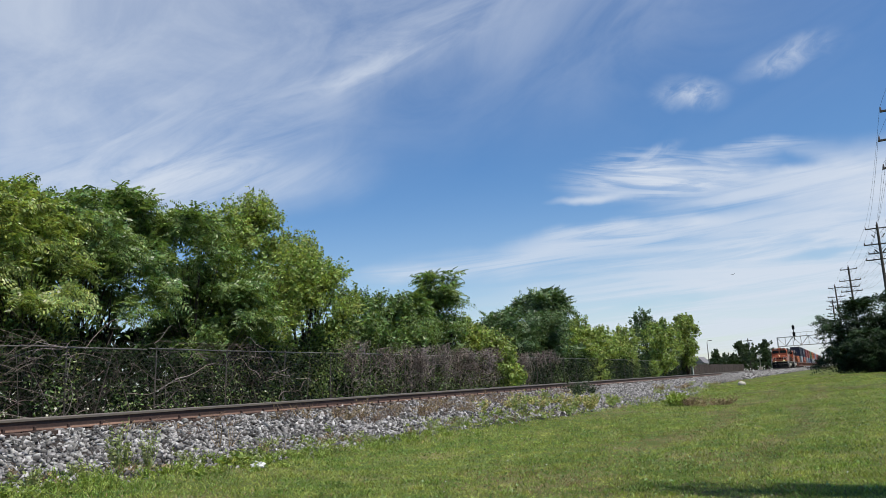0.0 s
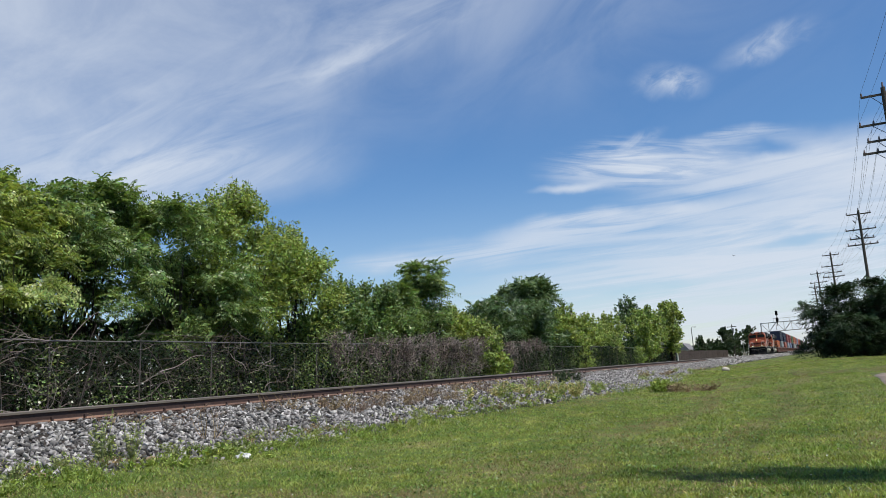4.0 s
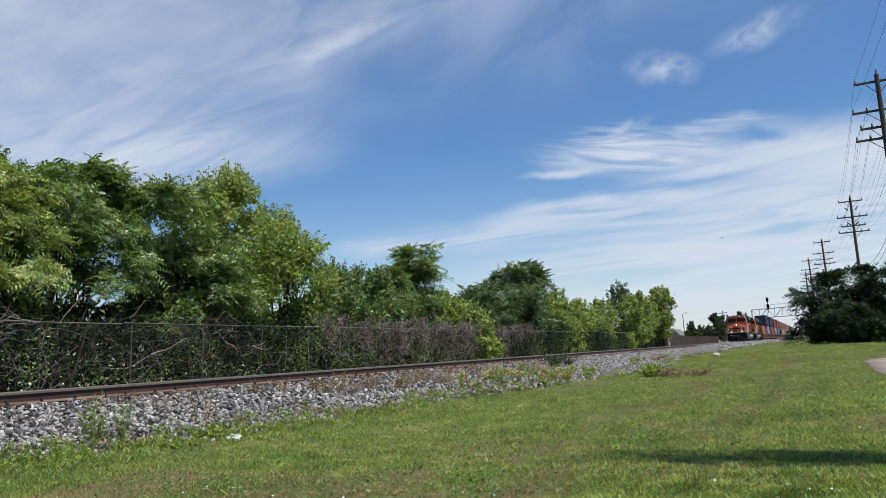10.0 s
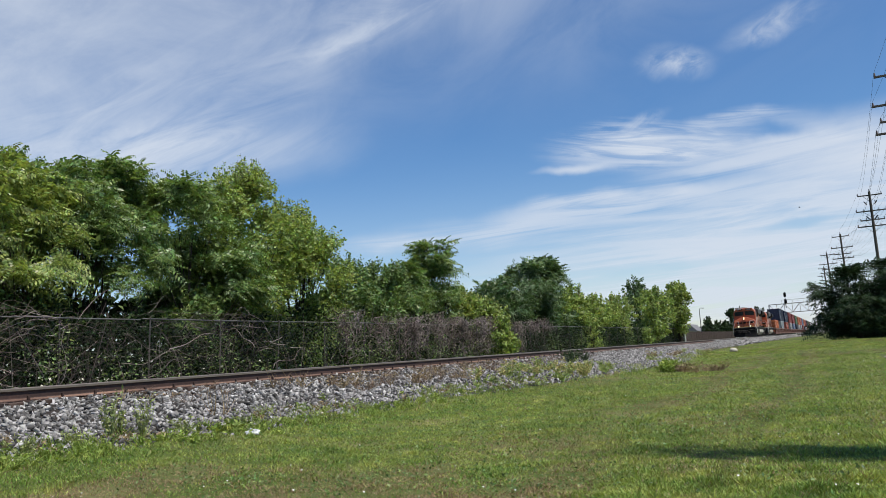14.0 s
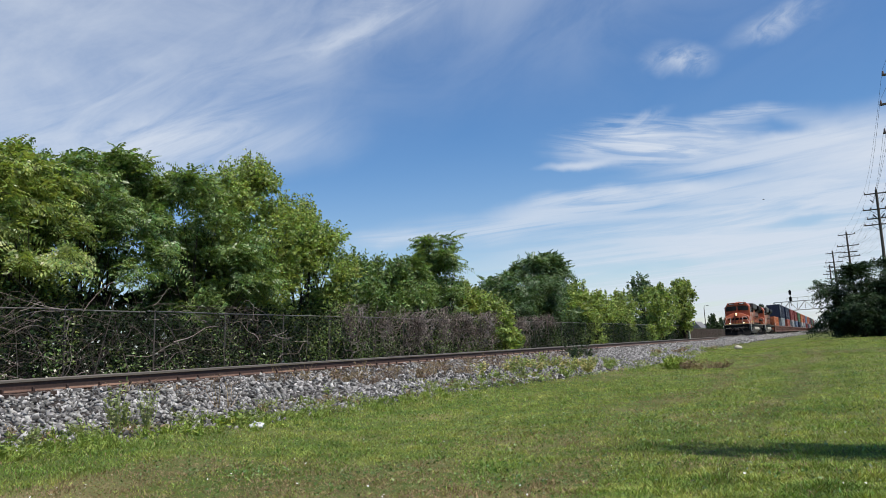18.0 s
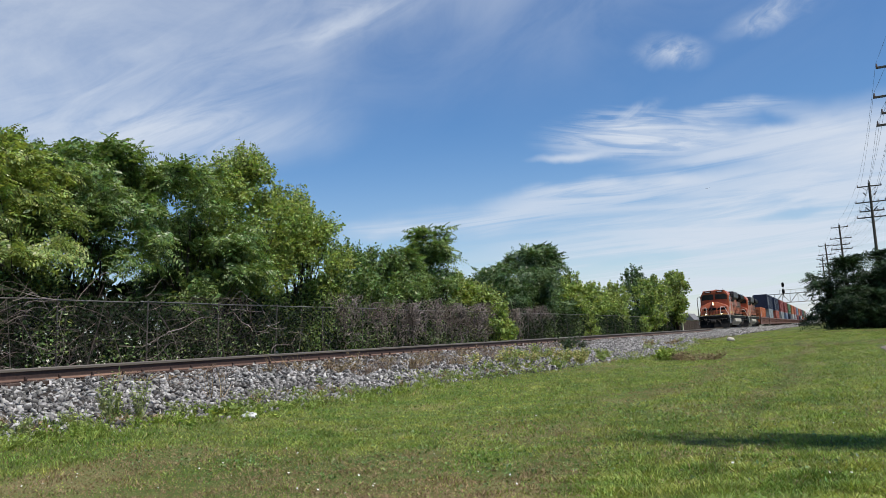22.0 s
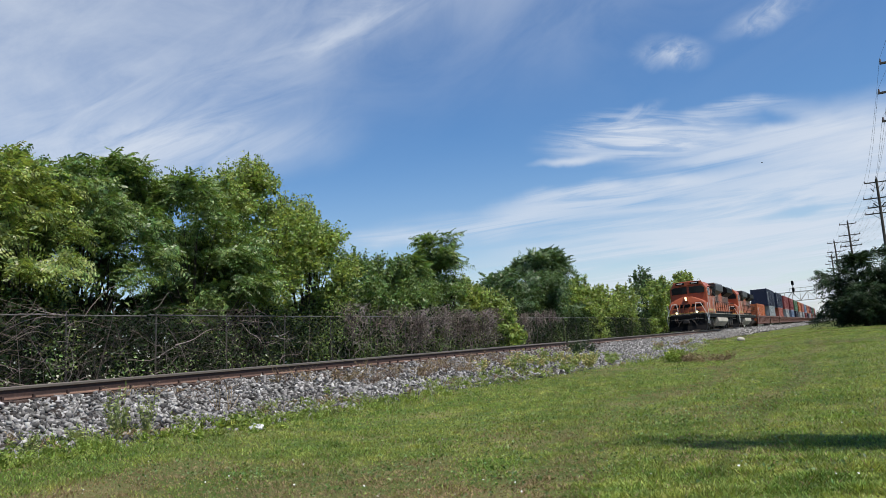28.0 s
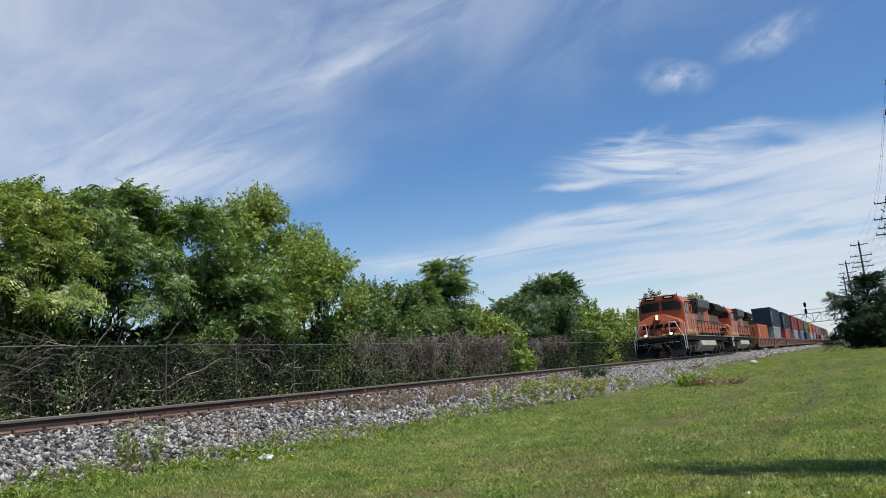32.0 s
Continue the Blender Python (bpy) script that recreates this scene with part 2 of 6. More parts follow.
def thing(name, m, label, category, group="", kind=""):
    ob = new(name)
    ob.empty_display_size = 0.2
    ob.matrix_basis = m
    return tagged(ob, label, category, group, kind)


def add_box(bm, x0, x1, y0, y1, z0, z1, bevel=0.0):
    r = bmesh.ops.create_cube(bm, size=1.0)
    for v in r["verts"]:
        v.co = Vector((x0 + (v.co.x + 0.5) * (x1 - x0), y0 + (v.co.y + 0.5) * (y1 - y0), z0 + (v.co.z + 0.5) * (z1 - z0)))
    if bevel:
        es = list({e for v in r["verts"] for e in v.link_edges})
        bmesh.ops.bevel(bm, geom=es, offset=bevel, segments=2, affect="EDGES", profile=0.5)
    return bm


def boxm(x0, x1, y0, y1, z0, z1, bevel=0.0):
    return add_box(bmesh.new(), x0, x1, y0, y1, z0, z1, bevel)


def add_rod(bm, a, b, r0, r1=None, seg=8):
    a, b = Vector(a), Vector(b)
    d = b - a
    m = Matrix.Translation((a + b) / 2) @ d.to_track_quat("Z", "Y").to_matrix().to_4x4()
    bmesh.ops.create_cone(bm, cap_ends=True, segments=seg, radius1=r0, radius2=r0 if r1 is None else r1, depth=d.length, matrix=m)
    return bm


def rodm(a, b, r0, r1=None, seg=8):
    return add_rod(bmesh.new(), a, b, r0, r1, seg)


def prism(outline, y0, y1, axis="y", bevel=0.0):
    """A solid from an outline of (across, up), drawn out along y (or x)."""
    bm = bmesh.new()
    put = (lambda a, b, c: (a, c, b)) if axis == "y" else (lambda a, b, c: (c, a, b))
    ends = []
    for c in (y0, y1):
        ends.append([bm.verts.new(put(a, b, c)) for a, b in outline])
    n = len(outline)
    bm.faces.new(ends[0])
    bm.faces.new(ends[1][::-1])
    for i in range(n):
        j = (i + 1) % n
        bm.faces.new((ends[0][j], ends[0][i], ends[1][i], ends[1][j]))
    bmesh.ops.recalc_face_normals(bm, faces=bm.faces)
    if bevel:
        bmesh.ops.bevel(bm, geom=list(bm.edges), offset=bevel, segments=2, affect="EDGES", profile=0.5)
    return bm


def tubes(lines, radii, seg=5):
    """Corners and quads of tapered tubes along lines; radii at both ends of each line."""
    vs, fs, base = [], [], 0
    ang = np.arange(seg) * 2 * np.pi / seg
    for line, (r0, r1) in zip(lines, radii):
        p = np.asarray(line, dtype=float)
        n = len(p)
        d = np.gradient(p, axis=0)
        d /= np.linalg.norm(d, axis=1)[:, None] + 1e-9
        ref = np.where(np.abs(d[:, 2:3]) > 0.9, np.array([[1.0, 0, 0]]), np.array([[0, 0, 1.0]]))
        u = np.cross(d, ref)
        u /= np.linalg.norm(u, axis=1)[:, None] + 1e-9
        w = np.cross(d, u)
        r = np.linspace(r0, r1, n)[:, None, None]
        ring = p[:, None] + r * (np.cos(ang)[None, :, None] * u[:, None] + np.sin(ang)[None, :, None] * w[:, None])
        vs.append(ring.reshape(-1, 3))
        i, j = np.meshgrid(np.arange(n - 1), np.arange(seg), indexing="ij")
        a = base + i * seg + j
        b = base + i * seg + (j + 1) % seg
        fs.append(np.stack([a, b, b + seg, a + seg], -1).reshape(-1, 4))
        base += n * seg
    return np.concatenate(vs), np.concatenate(fs)


def ground_z(x, y):
    """Height of the lawn and of the land beyond the track."""
    x, y = np.asarray(x, dtype=float), np.asarray(y, dtype=float)
    rise = 0.16 * np.clip((-x - 3.5) / 3.5, 0, 1) ** 2
    hump = 0.36 * np.exp(-((x - 0.4) / 3.6) ** 2 - ((y - 52) / 16) ** 2)
    beyond = np.clip((-x - 14.5) / 2.5, 0, 1)
    soft = 0.03 * np.sin(x * 0.9 + 1.3) * np.sin(y * 0.31) + 0.02 * np.sin(x * 0.31 + y * 0.7)
    return (rise + hump) * (1 - beyond) + beyond * 0.32 + soft * np.clip((np.hypot(x, y) - 2) / 4, 0, 1)


RAIL_Z = 0.92
TRACK_X = -11.15


# ---- ground, embankment and track ----
def build_ground():
    def axis(points):
        out = []
        for (a, b, step) in points:
            out += list(np.arange(a, b, step))
        return np.array(out + [points[-1][1]])
    xs = axis([(-4000, -400, 450), (-400, -60, 34), (-60, -18, 3), (-18, 12, 0.5), (12, 60, 4), (60, 400, 34), (400, 4000, 450)])
    ys = axis([(-4000, -400, 450), (-400, -40, 36), (-40, 0, 4), (0, 70, 0.7), (70, 200, 5), (200, 600, 40), (600, 4500, 390)])
    gx, gy = np.meshgrid(xs, ys, indexing="ij")
    v = np.stack([gx, gy, ground_z(gx, gy)], -1).reshape(-1, 3)
    i, j = np.meshgrid(np.arange(len(xs) - 1), np.arange(len(ys) - 1), indexing="ij")
    a = i * len(ys) + j
    f = np.stack([a, a + len(ys), a + len(ys) + 1, a + 1], -1).reshape(-1, 4)
    ob = new("ground", mesh_np("ground", v, f, M_GRASS_SOIL, True))
    tagged(ob, "mown green lawn with dry patches beside the railway", "lawn", kind="structure")


def bank_wide(y):
    """The bank spreads further out along the track."""
    y = np.asarray(y, dtype=float)
    t, u = np.clip((y - 17) / 7, 0, 1), np.clip((y - 34) / 30, 0, 1)
    return 1 + 0.28 * t * t * (3 - 2 * t) - 0.5 * u * u * (3 - 2 * u)


def bank_z(x, y):
    """Top of the ballast across the track."""
    d = np.abs(np.asarray(x, dtype=float) - TRACK_X)
    d = np.where(d > 1.75, 1.75 + (d - 1.75) / bank_wide(y), d)
    return np.interp(d, [0, 1.3, 1.75, 4.55, 5.3], [RAIL_Z - 0.245, RAIL_Z - 0.25, RAIL_Z - 0.345, 0.08, -0.35])


def build_bank():
    xs = np.concatenate([np.arange(-6.4, -1.4, 0.28), np.arange(-1.4, 1.4, 0.4), np.arange(1.4, 6.6, 0.28)]) + TRACK_X
    ys = np.concatenate([np.arange(-40, 4, 4), np.arange(4, 70, 0.4), np.arange(70, 1200, 20)])
    gx, gy = np.meshgrid(xs, ys, indexing="ij")
    r = np.random.RandomState(3)
    gz = bank_z(gx, gy) + r.uniform(-0.025, 0.025, gx.shape)
    v = np.stack([gx, gy, gz], -1).reshape(-1, 3)
    i, j = np.meshgrid(np.arange(len(xs) - 1), np.arange(len(ys) - 1), indexing="ij")
    a = i * len(ys) + j
    f = np.stack([a, a + len(ys), a + len(ys) + 1, a + 1], -1).reshape(-1, 4)
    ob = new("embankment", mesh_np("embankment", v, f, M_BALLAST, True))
    tagged(ob, "raised bed of crushed stone under the track, blackened for shaded gaps", "embankment", kind="structure")


def build_rail(x, label):
    rail = thing("rail", pose(x, 0, RAIL_Z - 0.186), label, "rail", "rails of the track", "structure")
    part("web", prism([(0.014, 0.034), (0.009, 0.045), (0.009, 0.13), (0.03, 0.14), (-0.03, 0.14), (-0.009, 0.13), (-0.009, 0.045), (-0.014, 0.034)], -40, 1200), M_RAIL, rail, "rusty web, darkened for the shade under the head")
    part("foot", prism([(0.076, 0), (0.076, 0.012), (0.02, 0.0335), (-0.02, 0.0335), (-0.076, 0.012), (-0.076, 0)], -40, 1200), M_FOOT, rail, "rust-brown foot, lightened as sunlit")
    part("head", prism([(0.034, 0.1405), (0.036, 0.172), (0.028, 0.186), (-0.028, 0.186), (-0.036, 0.172), (-0.034, 0.1405)], -40, 1200), M_RAILHEAD, rail, "worn bright steel head")
    return rail


def stones(name, n, x0, x1, y0, y1, lo, hi, seed, top, label):
    """Loose broken stones: angular chips, one island each."""
    r = np.random.RandomState(seed)
    rock = np.array([(a, b, c) for a in (-1, 1) for b in (-1, 1) for c in (-1, 1)]) * 0.72
    tri = np.array([(0, 1, 3), (0, 3, 2), (4, 6, 7), (4, 7, 5), (0, 4, 5), (0, 5, 1), (2, 3, 7), (2, 7, 6), (0, 2, 6), (0, 6, 4), (1, 5, 7), (1, 7, 3)])
    x, y = r.uniform(x0, x1, n), y0 + (y1 - y0) * r.uniform(0, 1, n) ** 1.5
    keep = x < TRACK_X + 4.15 * bank_wide(y) + r.normal(size=n) * 0.2
    x, y = x[keep], y[keep]
    n = len(x)
    z = top(x, y)
    s = r.uniform(lo, hi, n)[:, None] * r.uniform((1.0, 0.55, 0.3), (1.9, 1.0, 0.65), (n, 3))
    v = (rock[None] * (1 + r.uniform(-0.3, 0.3, (n, 8, 1))) + r.normal(size=(n, 8, 3)) * 0.13) * s[:, None]
    yaw = r.uniform(0, np.pi, n)
    q = np.stack([np.cos(yaw), r.normal(size=n) * 0.38, r.normal(size=n) * 0.38, np.sin(yaw)], -1)
    q /= np.linalg.norm(q, axis=1)[:, None]
    w, a, b, c = q.T
    rot = np.stack([1 - 2 * (b * b + c * c), 2 * (a * b - c * w), 2 * (a * c + b * w), 2 * (a * b + c * w), 1 - 2 * (a * a + c * c), 2 * (b * c - a * w), 2 * (a * c - b * w), 2 * (b * c + a * w), 1 - 2 * (a * a + b * b)], -1).reshape(n, 3, 3)
    v = np.einsum("nij,nkj->nki", rot, v) + np.stack([x, y, z + s.min(1) * r.uniform(-0.2, 1.15, n)], -1)[:, None]
    f = tri[None] + (np.arange(n) * 8)[:, None, None]
    ob = new(name, mesh_np(name, v.reshape(-1, 3), f.reshape(-1, 3), M_STONE))
    return tagged(ob, label, "gravel", kind="stuff")


def build_track():
    build_bank()
    for x in (TRACK_X + 0.755, TRACK_X - 0.755):
        build_rail(x, "long rust-brown steel rail with a worn bright head")
    r = random.Random(5)
    tie_mesh = None
    for k in range(0, 190):
        y = 5.2 + k * 0.56
        m = pose(TRACK_X + r.uniform(-0.06, 0.06), y + r.uniform(-0.04, 0.04), RAIL_Z - 0.186 - 0.012 - 0.178 + 0.002, 0, r.uniform(-0.4, 0.4), r.uniform(-1.5, 1.5))
        tie = thing("railway_tie", m, "weathered brown wooden tie half buried in stone", "railway tie", "ties under the track")
        if tie_mesh is None:
            b = boxm(-1.3, 1.3, -0.115, 0.115, 0, 0.178, 0.012)
            sleeper = part("sleeper", b, M_TIE, tie)
            tie_mesh = sleeper.data
            plate_bm = boxm(-0.18, 0.18, -0.1, 0.1, 0, 0.012)
            plate = part("tie_plate", plate_bm, M_RAIL, tie, at=pose(0.755, 0, 0.178))
            spike_bm = boxm(-0.02, 0.02, -0.016, 0.016, 0, 0.055, 0.005)
            spike = part("spike", spike_bm, M_RAIL, tie, at=pose(0.755 + 0.1, 0.05, 0.188))
            plate_mesh, spike_mesh = plate.data, spike.data
        else:
            part("sleeper", tie_mesh, None, tie)
            if k < 90:
                part("tie_plate", plate_mesh, None, tie, at=pose(0.755, 0, 0.178))
            if k < 60:
                part("spike", spike_mesh, None, tie, at=pose(0.755 + 0.1, 0.05, 0.188 + r.uniform(0, 0.02)))
    top = bank_z
    stones("ballast_stones", 48000, TRACK_X + 1.1, TRACK_X + 5.6, 4, 85, 0.019, 0.045, 11, top, "loose grey crushed stones on the track bank")
    stones("far_ballast_stones", 9000, TRACK_X + 1.2, TRACK_X + 4.5, 80, 260, 0.07, 0.13, 13, top, "grey crushed stones along the far track")
    stones("crib_stones", 5000, TRACK_X - 1.6, TRACK_X + 1.35, 4, 50, 0.03, 0.06, 12, top, "grey crushed stones between the ties")


build_ground()
build_track()


# ---- fence and trees beyond the track ----
FENCE_X = -18.6


def leaf_cards(pos, size, seed, up=0.5, aspect=0.55, outward=None):
    """Small folded leaves, two triangles each."""
    r = np.random.RandomState(seed)
    n = len(pos)
    d = r.normal(size=(n, 3)) * np.array([1, 1, 0.7])
    if outward is not None:
        d += outward * 0.8
    d[:, 2] -= 0.25
    d /= np.linalg.norm(d, axis=1)[:, None] + 1e-9
    nor = r.normal(size=(n, 3)) + np.array([0, 0, up * 2.2])
    side = np.cross(d, nor)
    side /= np.linalg.norm(side, axis=1)[:, None] + 1e-9
    nor = np.cross(side, d)
    s = (size * r.uniform(0.6, 1.35, n))[:, None]
    a, b = pos - d * s * 0.5, pos + d * s * 0.5
    lift = nor * s * 0.12
    c, e = pos + side * s * aspect * 0.5 + lift, pos - side * s * aspect * 0.5 + lift
    v = np.stack([a, c, b, e], 1).reshape(-1, 3)
    k = (np.arange(n) * 4)[:, None]
    f = np.concatenate([k + np.array([[0, 1, 2]]), k + np.array([[0, 2, 3]])])
    return v, f


def basis(axis):
    """Two directions square to each axis."""
    u = np.cross(axis, np.array([0.31, 0.2, 0.93]) + np.zeros_like(axis))
    u /= np.linalg.norm(u, axis=1)[:, None] + 1e-9
    return u, np.cross(axis, u)


def rosettes(pos, axis, length, seed, count=7, pairs=7):
    """Feathered leaves spread in a ring round each twig tip, drooping, with paired pointed leaflets."""
    r = np.random.RandomState(seed)
    u, w = basis(axis)
    root, d, ax = [], [], []
    for k in range(count):
        phi = (k * 2.4 + r.uniform(-0.4, 0.4, len(pos)))[:, None]
        rise = r.uniform(0.05, 1.2, len(pos))[:, None] * (0.5 + 0.5 * k / count)
        d.append(u * np.cos(phi) + w * np.sin(phi) + axis * rise)
        root.append(pos - axis * (0.12 * (1 - k / count)))
        ax.append(axis)
    root, d, ax = np.concatenate(root), np.concatenate(d), np.concatenate(ax)
    n = len(root)
    d /= np.linalg.norm(d, axis=1)[:, None] + 1e-9
    ln = length * r.uniform(0.6, 1.25, n)
    side = np.cross(d, ax + r.normal(size=(n, 3)) * 0.3)
    side /= np.linalg.norm(side, axis=1)[:, None] + 1e-9
    top = np.cross(side, d)
    droop = r.uniform(0.05, 0.5, n)
    down = np.array([0, 0, 1.0])
    vs = []
    for k in range(pairs):
        t = (k + 1.0) / pairs
        p = root + d * (ln * t)[:, None] - down * (ln * droop * t * t)[:, None]
        for sgn in (-1, 1):
            ll = (ln * 0.225 * (1.15 - 0.9 * abs(t - 0.5)))[:, None]
            q = p + sgn * side * ll + d * ll * 0.3 - down * ll * r.uniform(0.1, 0.7, (n, 1))
            wd = d * ll * 0.26 + top * ll * r.uniform(-0.1, 0.1, (n, 1))
            mid = p * 0.6 + q * 0.4
            vs.append(np.stack([p, mid + wd, q, mid - wd], 1))
    v = np.stack(vs, 1).reshape(-1, 3)
    k = (np.arange(n * pairs * 2) * 4)[:, None]
    return v, np.concatenate([k + np.array([[0, 1, 2]]), k + np.array([[0, 2, 3]])])


def sprays(pos, axis, length, size, seed, count=16):
    """Leafy twig ends: leaves set all along a short twig."""
    r = np.random.RandomState(seed)
    n = len(pos)
    t = r.uniform(-0.1, 1.0, (n, count, 1))
    p = pos[:, None] + axis[:, None] * length * t + r.normal(size=(n, count, 3)) * (0.03 + 0.12 * length * (1 - np.abs(t - 0.4)) ** 2)
    p[..., 2] -= 0.06 * length * t[..., 0] ** 2
    return leaf_cards(p.reshape(-1, 3), size, seed + 1, up=0.35, aspect=0.62, outward=np.repeat(axis, count, 0) * 0.7)


def build_tree(name, x, y, h, rx, ry, mat, label, kind_leaf="leaf", seed=1, tips=700, size=0.16, z0=None, low=0.2, blobs=None, spread=1.0, stems=3, dome=False, core=1.0, twigs=150):
    """A tapered trunk with limbs and a crown of twig ends with leaves, in uneven clumps with gaps between."""
    r = np.random.RandomState(seed)
    gz = float(ground_z(x, y)) if z0 is None else z0
    tree = thing(name, pose(x, y, gz), label, "tree" if "tree" in name else "bush", "trees along the fence" if "tree" in name else "")
    # the crown is a handful of lobes, and each lobe a shell of flat clumps
    nl = int(9 + 1.6 * h)
    lobes = [(np.array([r.uniform(-0.15, 0.15) * rx, r.uniform(-0.2, 0.2) * ry, h * 0.82]), 0.42 * math.sqrt(rx * ry))]
    while len(lobes) < nl:
        p = r.uniform(-1, 1, 3)
        if p @ p > 1:
            continue
        k = r.uniform(0.32, 0.5) * math.sqrt(rx * ry)
        up = 0.78 * abs(p[2]) + 0.08 if dome else low + (0.95 - low) * (0.5 + 0.5 * p[2])
        taper = 1.0 - (0.3 * max(0.0, p[2]) + 0.4 * max(0.0, -p[2]) if not dome else 0.25 * abs(p[2]))
        lobes.append((np.array([p[0] * 1.2 * (rx - 0.6 * k) * taper, p[1] * 1.2 * (ry - 0.6 * k) * taper, max(0.2, min(h * up, h * r.uniform(0.88, 1.0) - 0.7 * k))]), k))
    nb = blobs or int(90 + 14 * h)
    cen, rad = [], []
    while len(cen) < nb:
        c, k = lobes[r.randint(nl)]
        d = r.normal(size=3)
        d /= np.linalg.norm(d)
        if d[2] < -0.35 and r.uniform() < 0.75:
            continue
        p = c + d * k * r.uniform(0.55, 1.0) * np.array([1, 1, 0.85])
        cen.append((p[0], p[1], float(np.clip(p[2], 0.12, h - 0.25 * min(1, h / 5)))))
        rad.append(r.uniform(0.16, 0.38) * (0.14 * h) ** 0.5 * spread)
    cen, rad = np.array(cen), np.array(rad)
    lines, radii = [], []
    for s in range(stems):
        bx, by = r.uniform(-0.15, 0.15, 2) * rx * (stems > 1)
        top = np.array([bx + r.uniform(-0.3, 0.3) * rx, by + r.uniform(-0.4, 0.4) * ry, h * r.uniform(0.6, 0.8)])
        ts = np.linspace(0, 1, 7)[:, None]
        bend = np.sin(ts * 3) * r.uniform(-0.25, 0.25, 3) * np.array([1, 1, 0])
        line = np.array([bx, by, -0.1]) * (1 - ts) + top * ts + bend
        lines.append(line)
        radii.append((0.016 * h + 0.015, 0.012))
        for c in cen[s::stems][:max(4, twigs // 11)]:
            k = min(6, max(1, int(6 * c[2] / h * r.uniform(0.5, 0.8))))
            a = line[k]
            mid = a * 0.45 + c * 0.55 + np.array([0, 0, -0.1 * h * r.uniform(0, 0.6)])
            t2 = np.linspace(0, 1, 5)[:, None]
            lines.append(a * (1 - t2) ** 2 + 2 * mid * t2 * (1 - t2) + c * t2 ** 2)
            radii.append((0.005 * h, 0.008))
    # twig ends on the outer shell of each clump, more of them above than below
    wt = rad ** 2
    pick = r.choice(nb, tips, p=wt / wt.sum())
    off = r.normal(size=(tips, 3))
    off /= np.linalg.norm(off, axis=1)[:, None]
    off[:, 2] = np.where((off[:, 2] < -0.2) & (r.uniform(size=tips) < 0.6), -off[:, 2], off[:, 2])
    off = off * r.uniform(0.4, 1.1, tips)[:, None]
    pos = cen[pick] + off * rad[pick][:, None] * np.array([1.25, 1.25, 0.7])
    pos[:, 2] = np.maximum(pos[:, 2], 0.06)
    axis = off + cen[pick] * np.array([1, 1, 0]) / max(rx, ry) * 0.5 + np.array([0, 0, 0.9]) + r.normal(size=(tips, 3)) * 0.25
    axis /= np.linalg.norm(axis, axis=1)[:, None]
    for k in r.choice(tips, min(tips, twigs), replace=False):
        c = cen[pick[k]]
        lines.append(np.stack([c, c * 0.5 + pos[k] * 0.5 + r.normal(size=3) * 0.04, pos[k]]))
        radii.append((0.012, 0.005))
    # the highest tips carry the outline: long fans of leaves or upright leafy shoots on twigs of their own
    many = max(8, tips // 30) if kind_leaf == "frond" else max(8, tips // 26)
    hi = np.argsort(pos[:, 2] + r.uniform(0, 0.22 * h, tips))[-many:]
    ax2 = axis[hi] * 0.55 + np.array([0, 0, 0.9])
    ax2 /= np.linalg.norm(ax2, axis=1)[:, None]
    rise = r.uniform(0.05, 0.4, (many, 1)) * (0.12 * h) if not dome else np.full((many, 1), 0.05)
    shoot = (0.45 + 0.05 * h) if kind_leaf != "frond" else 0.0
    for k, q in enumerate(hi):
        tip = pos[q] + ax2[k] * (rise[k] * (kind_leaf == "frond") + shoot)
        lines.append(np.stack([cen[pick[q]], pos[q], tip]))
        radii.append((0.014, 0.004))
    v, f = tubes(lines, radii, 4)
    part("trunk", mesh_np("trunk", v, f, M_BARK, True), None, tree)
    if kind_leaf == "frond":
        v, f = rosettes(pos, axis, size, seed + 1, *((7, 6) if y < 40 else (6, 5)))
        v2, f2 = rosettes(pos[hi] + ax2 * rise, ax2, size * (1.4 if not dome else 1.15), seed + 7, 8, 8)
    else:
        v, f = sprays(pos, axis, 0.34 + 0.025 * h, size, seed + 1)
        v2, f2 = sprays(pos[hi], ax2, shoot, size * 0.85, seed + 3, 26)
    v, f = np.concatenate([v, v2]), np.concatenate([f, f2 + len(v)])
    # leaves inside the crown
    m = int(tips * 2.0 * core)
    inn = cen[r.choice(nb, m)] * r.uniform(0.5, 1.0, (m, 1)) ** np.array([0.7, 0.7, 0.15]) + r.normal(size=(m, 3)) * 0.3
    inn[:, 2] = np.clip(inn[:, 2], 0.05, h * 0.93)
    v2, f2 = leaf_cards(inn, (0.22 if y < 45 else 0.3) if h > 3 and not dome else 0.16, seed + 5)
    v, f = np.concatenate([v, v2]), np.concatenate([f, f2 + len(v)])
    part("crown", mesh_np("crown", v, f, mat), None, tree)
    return tree


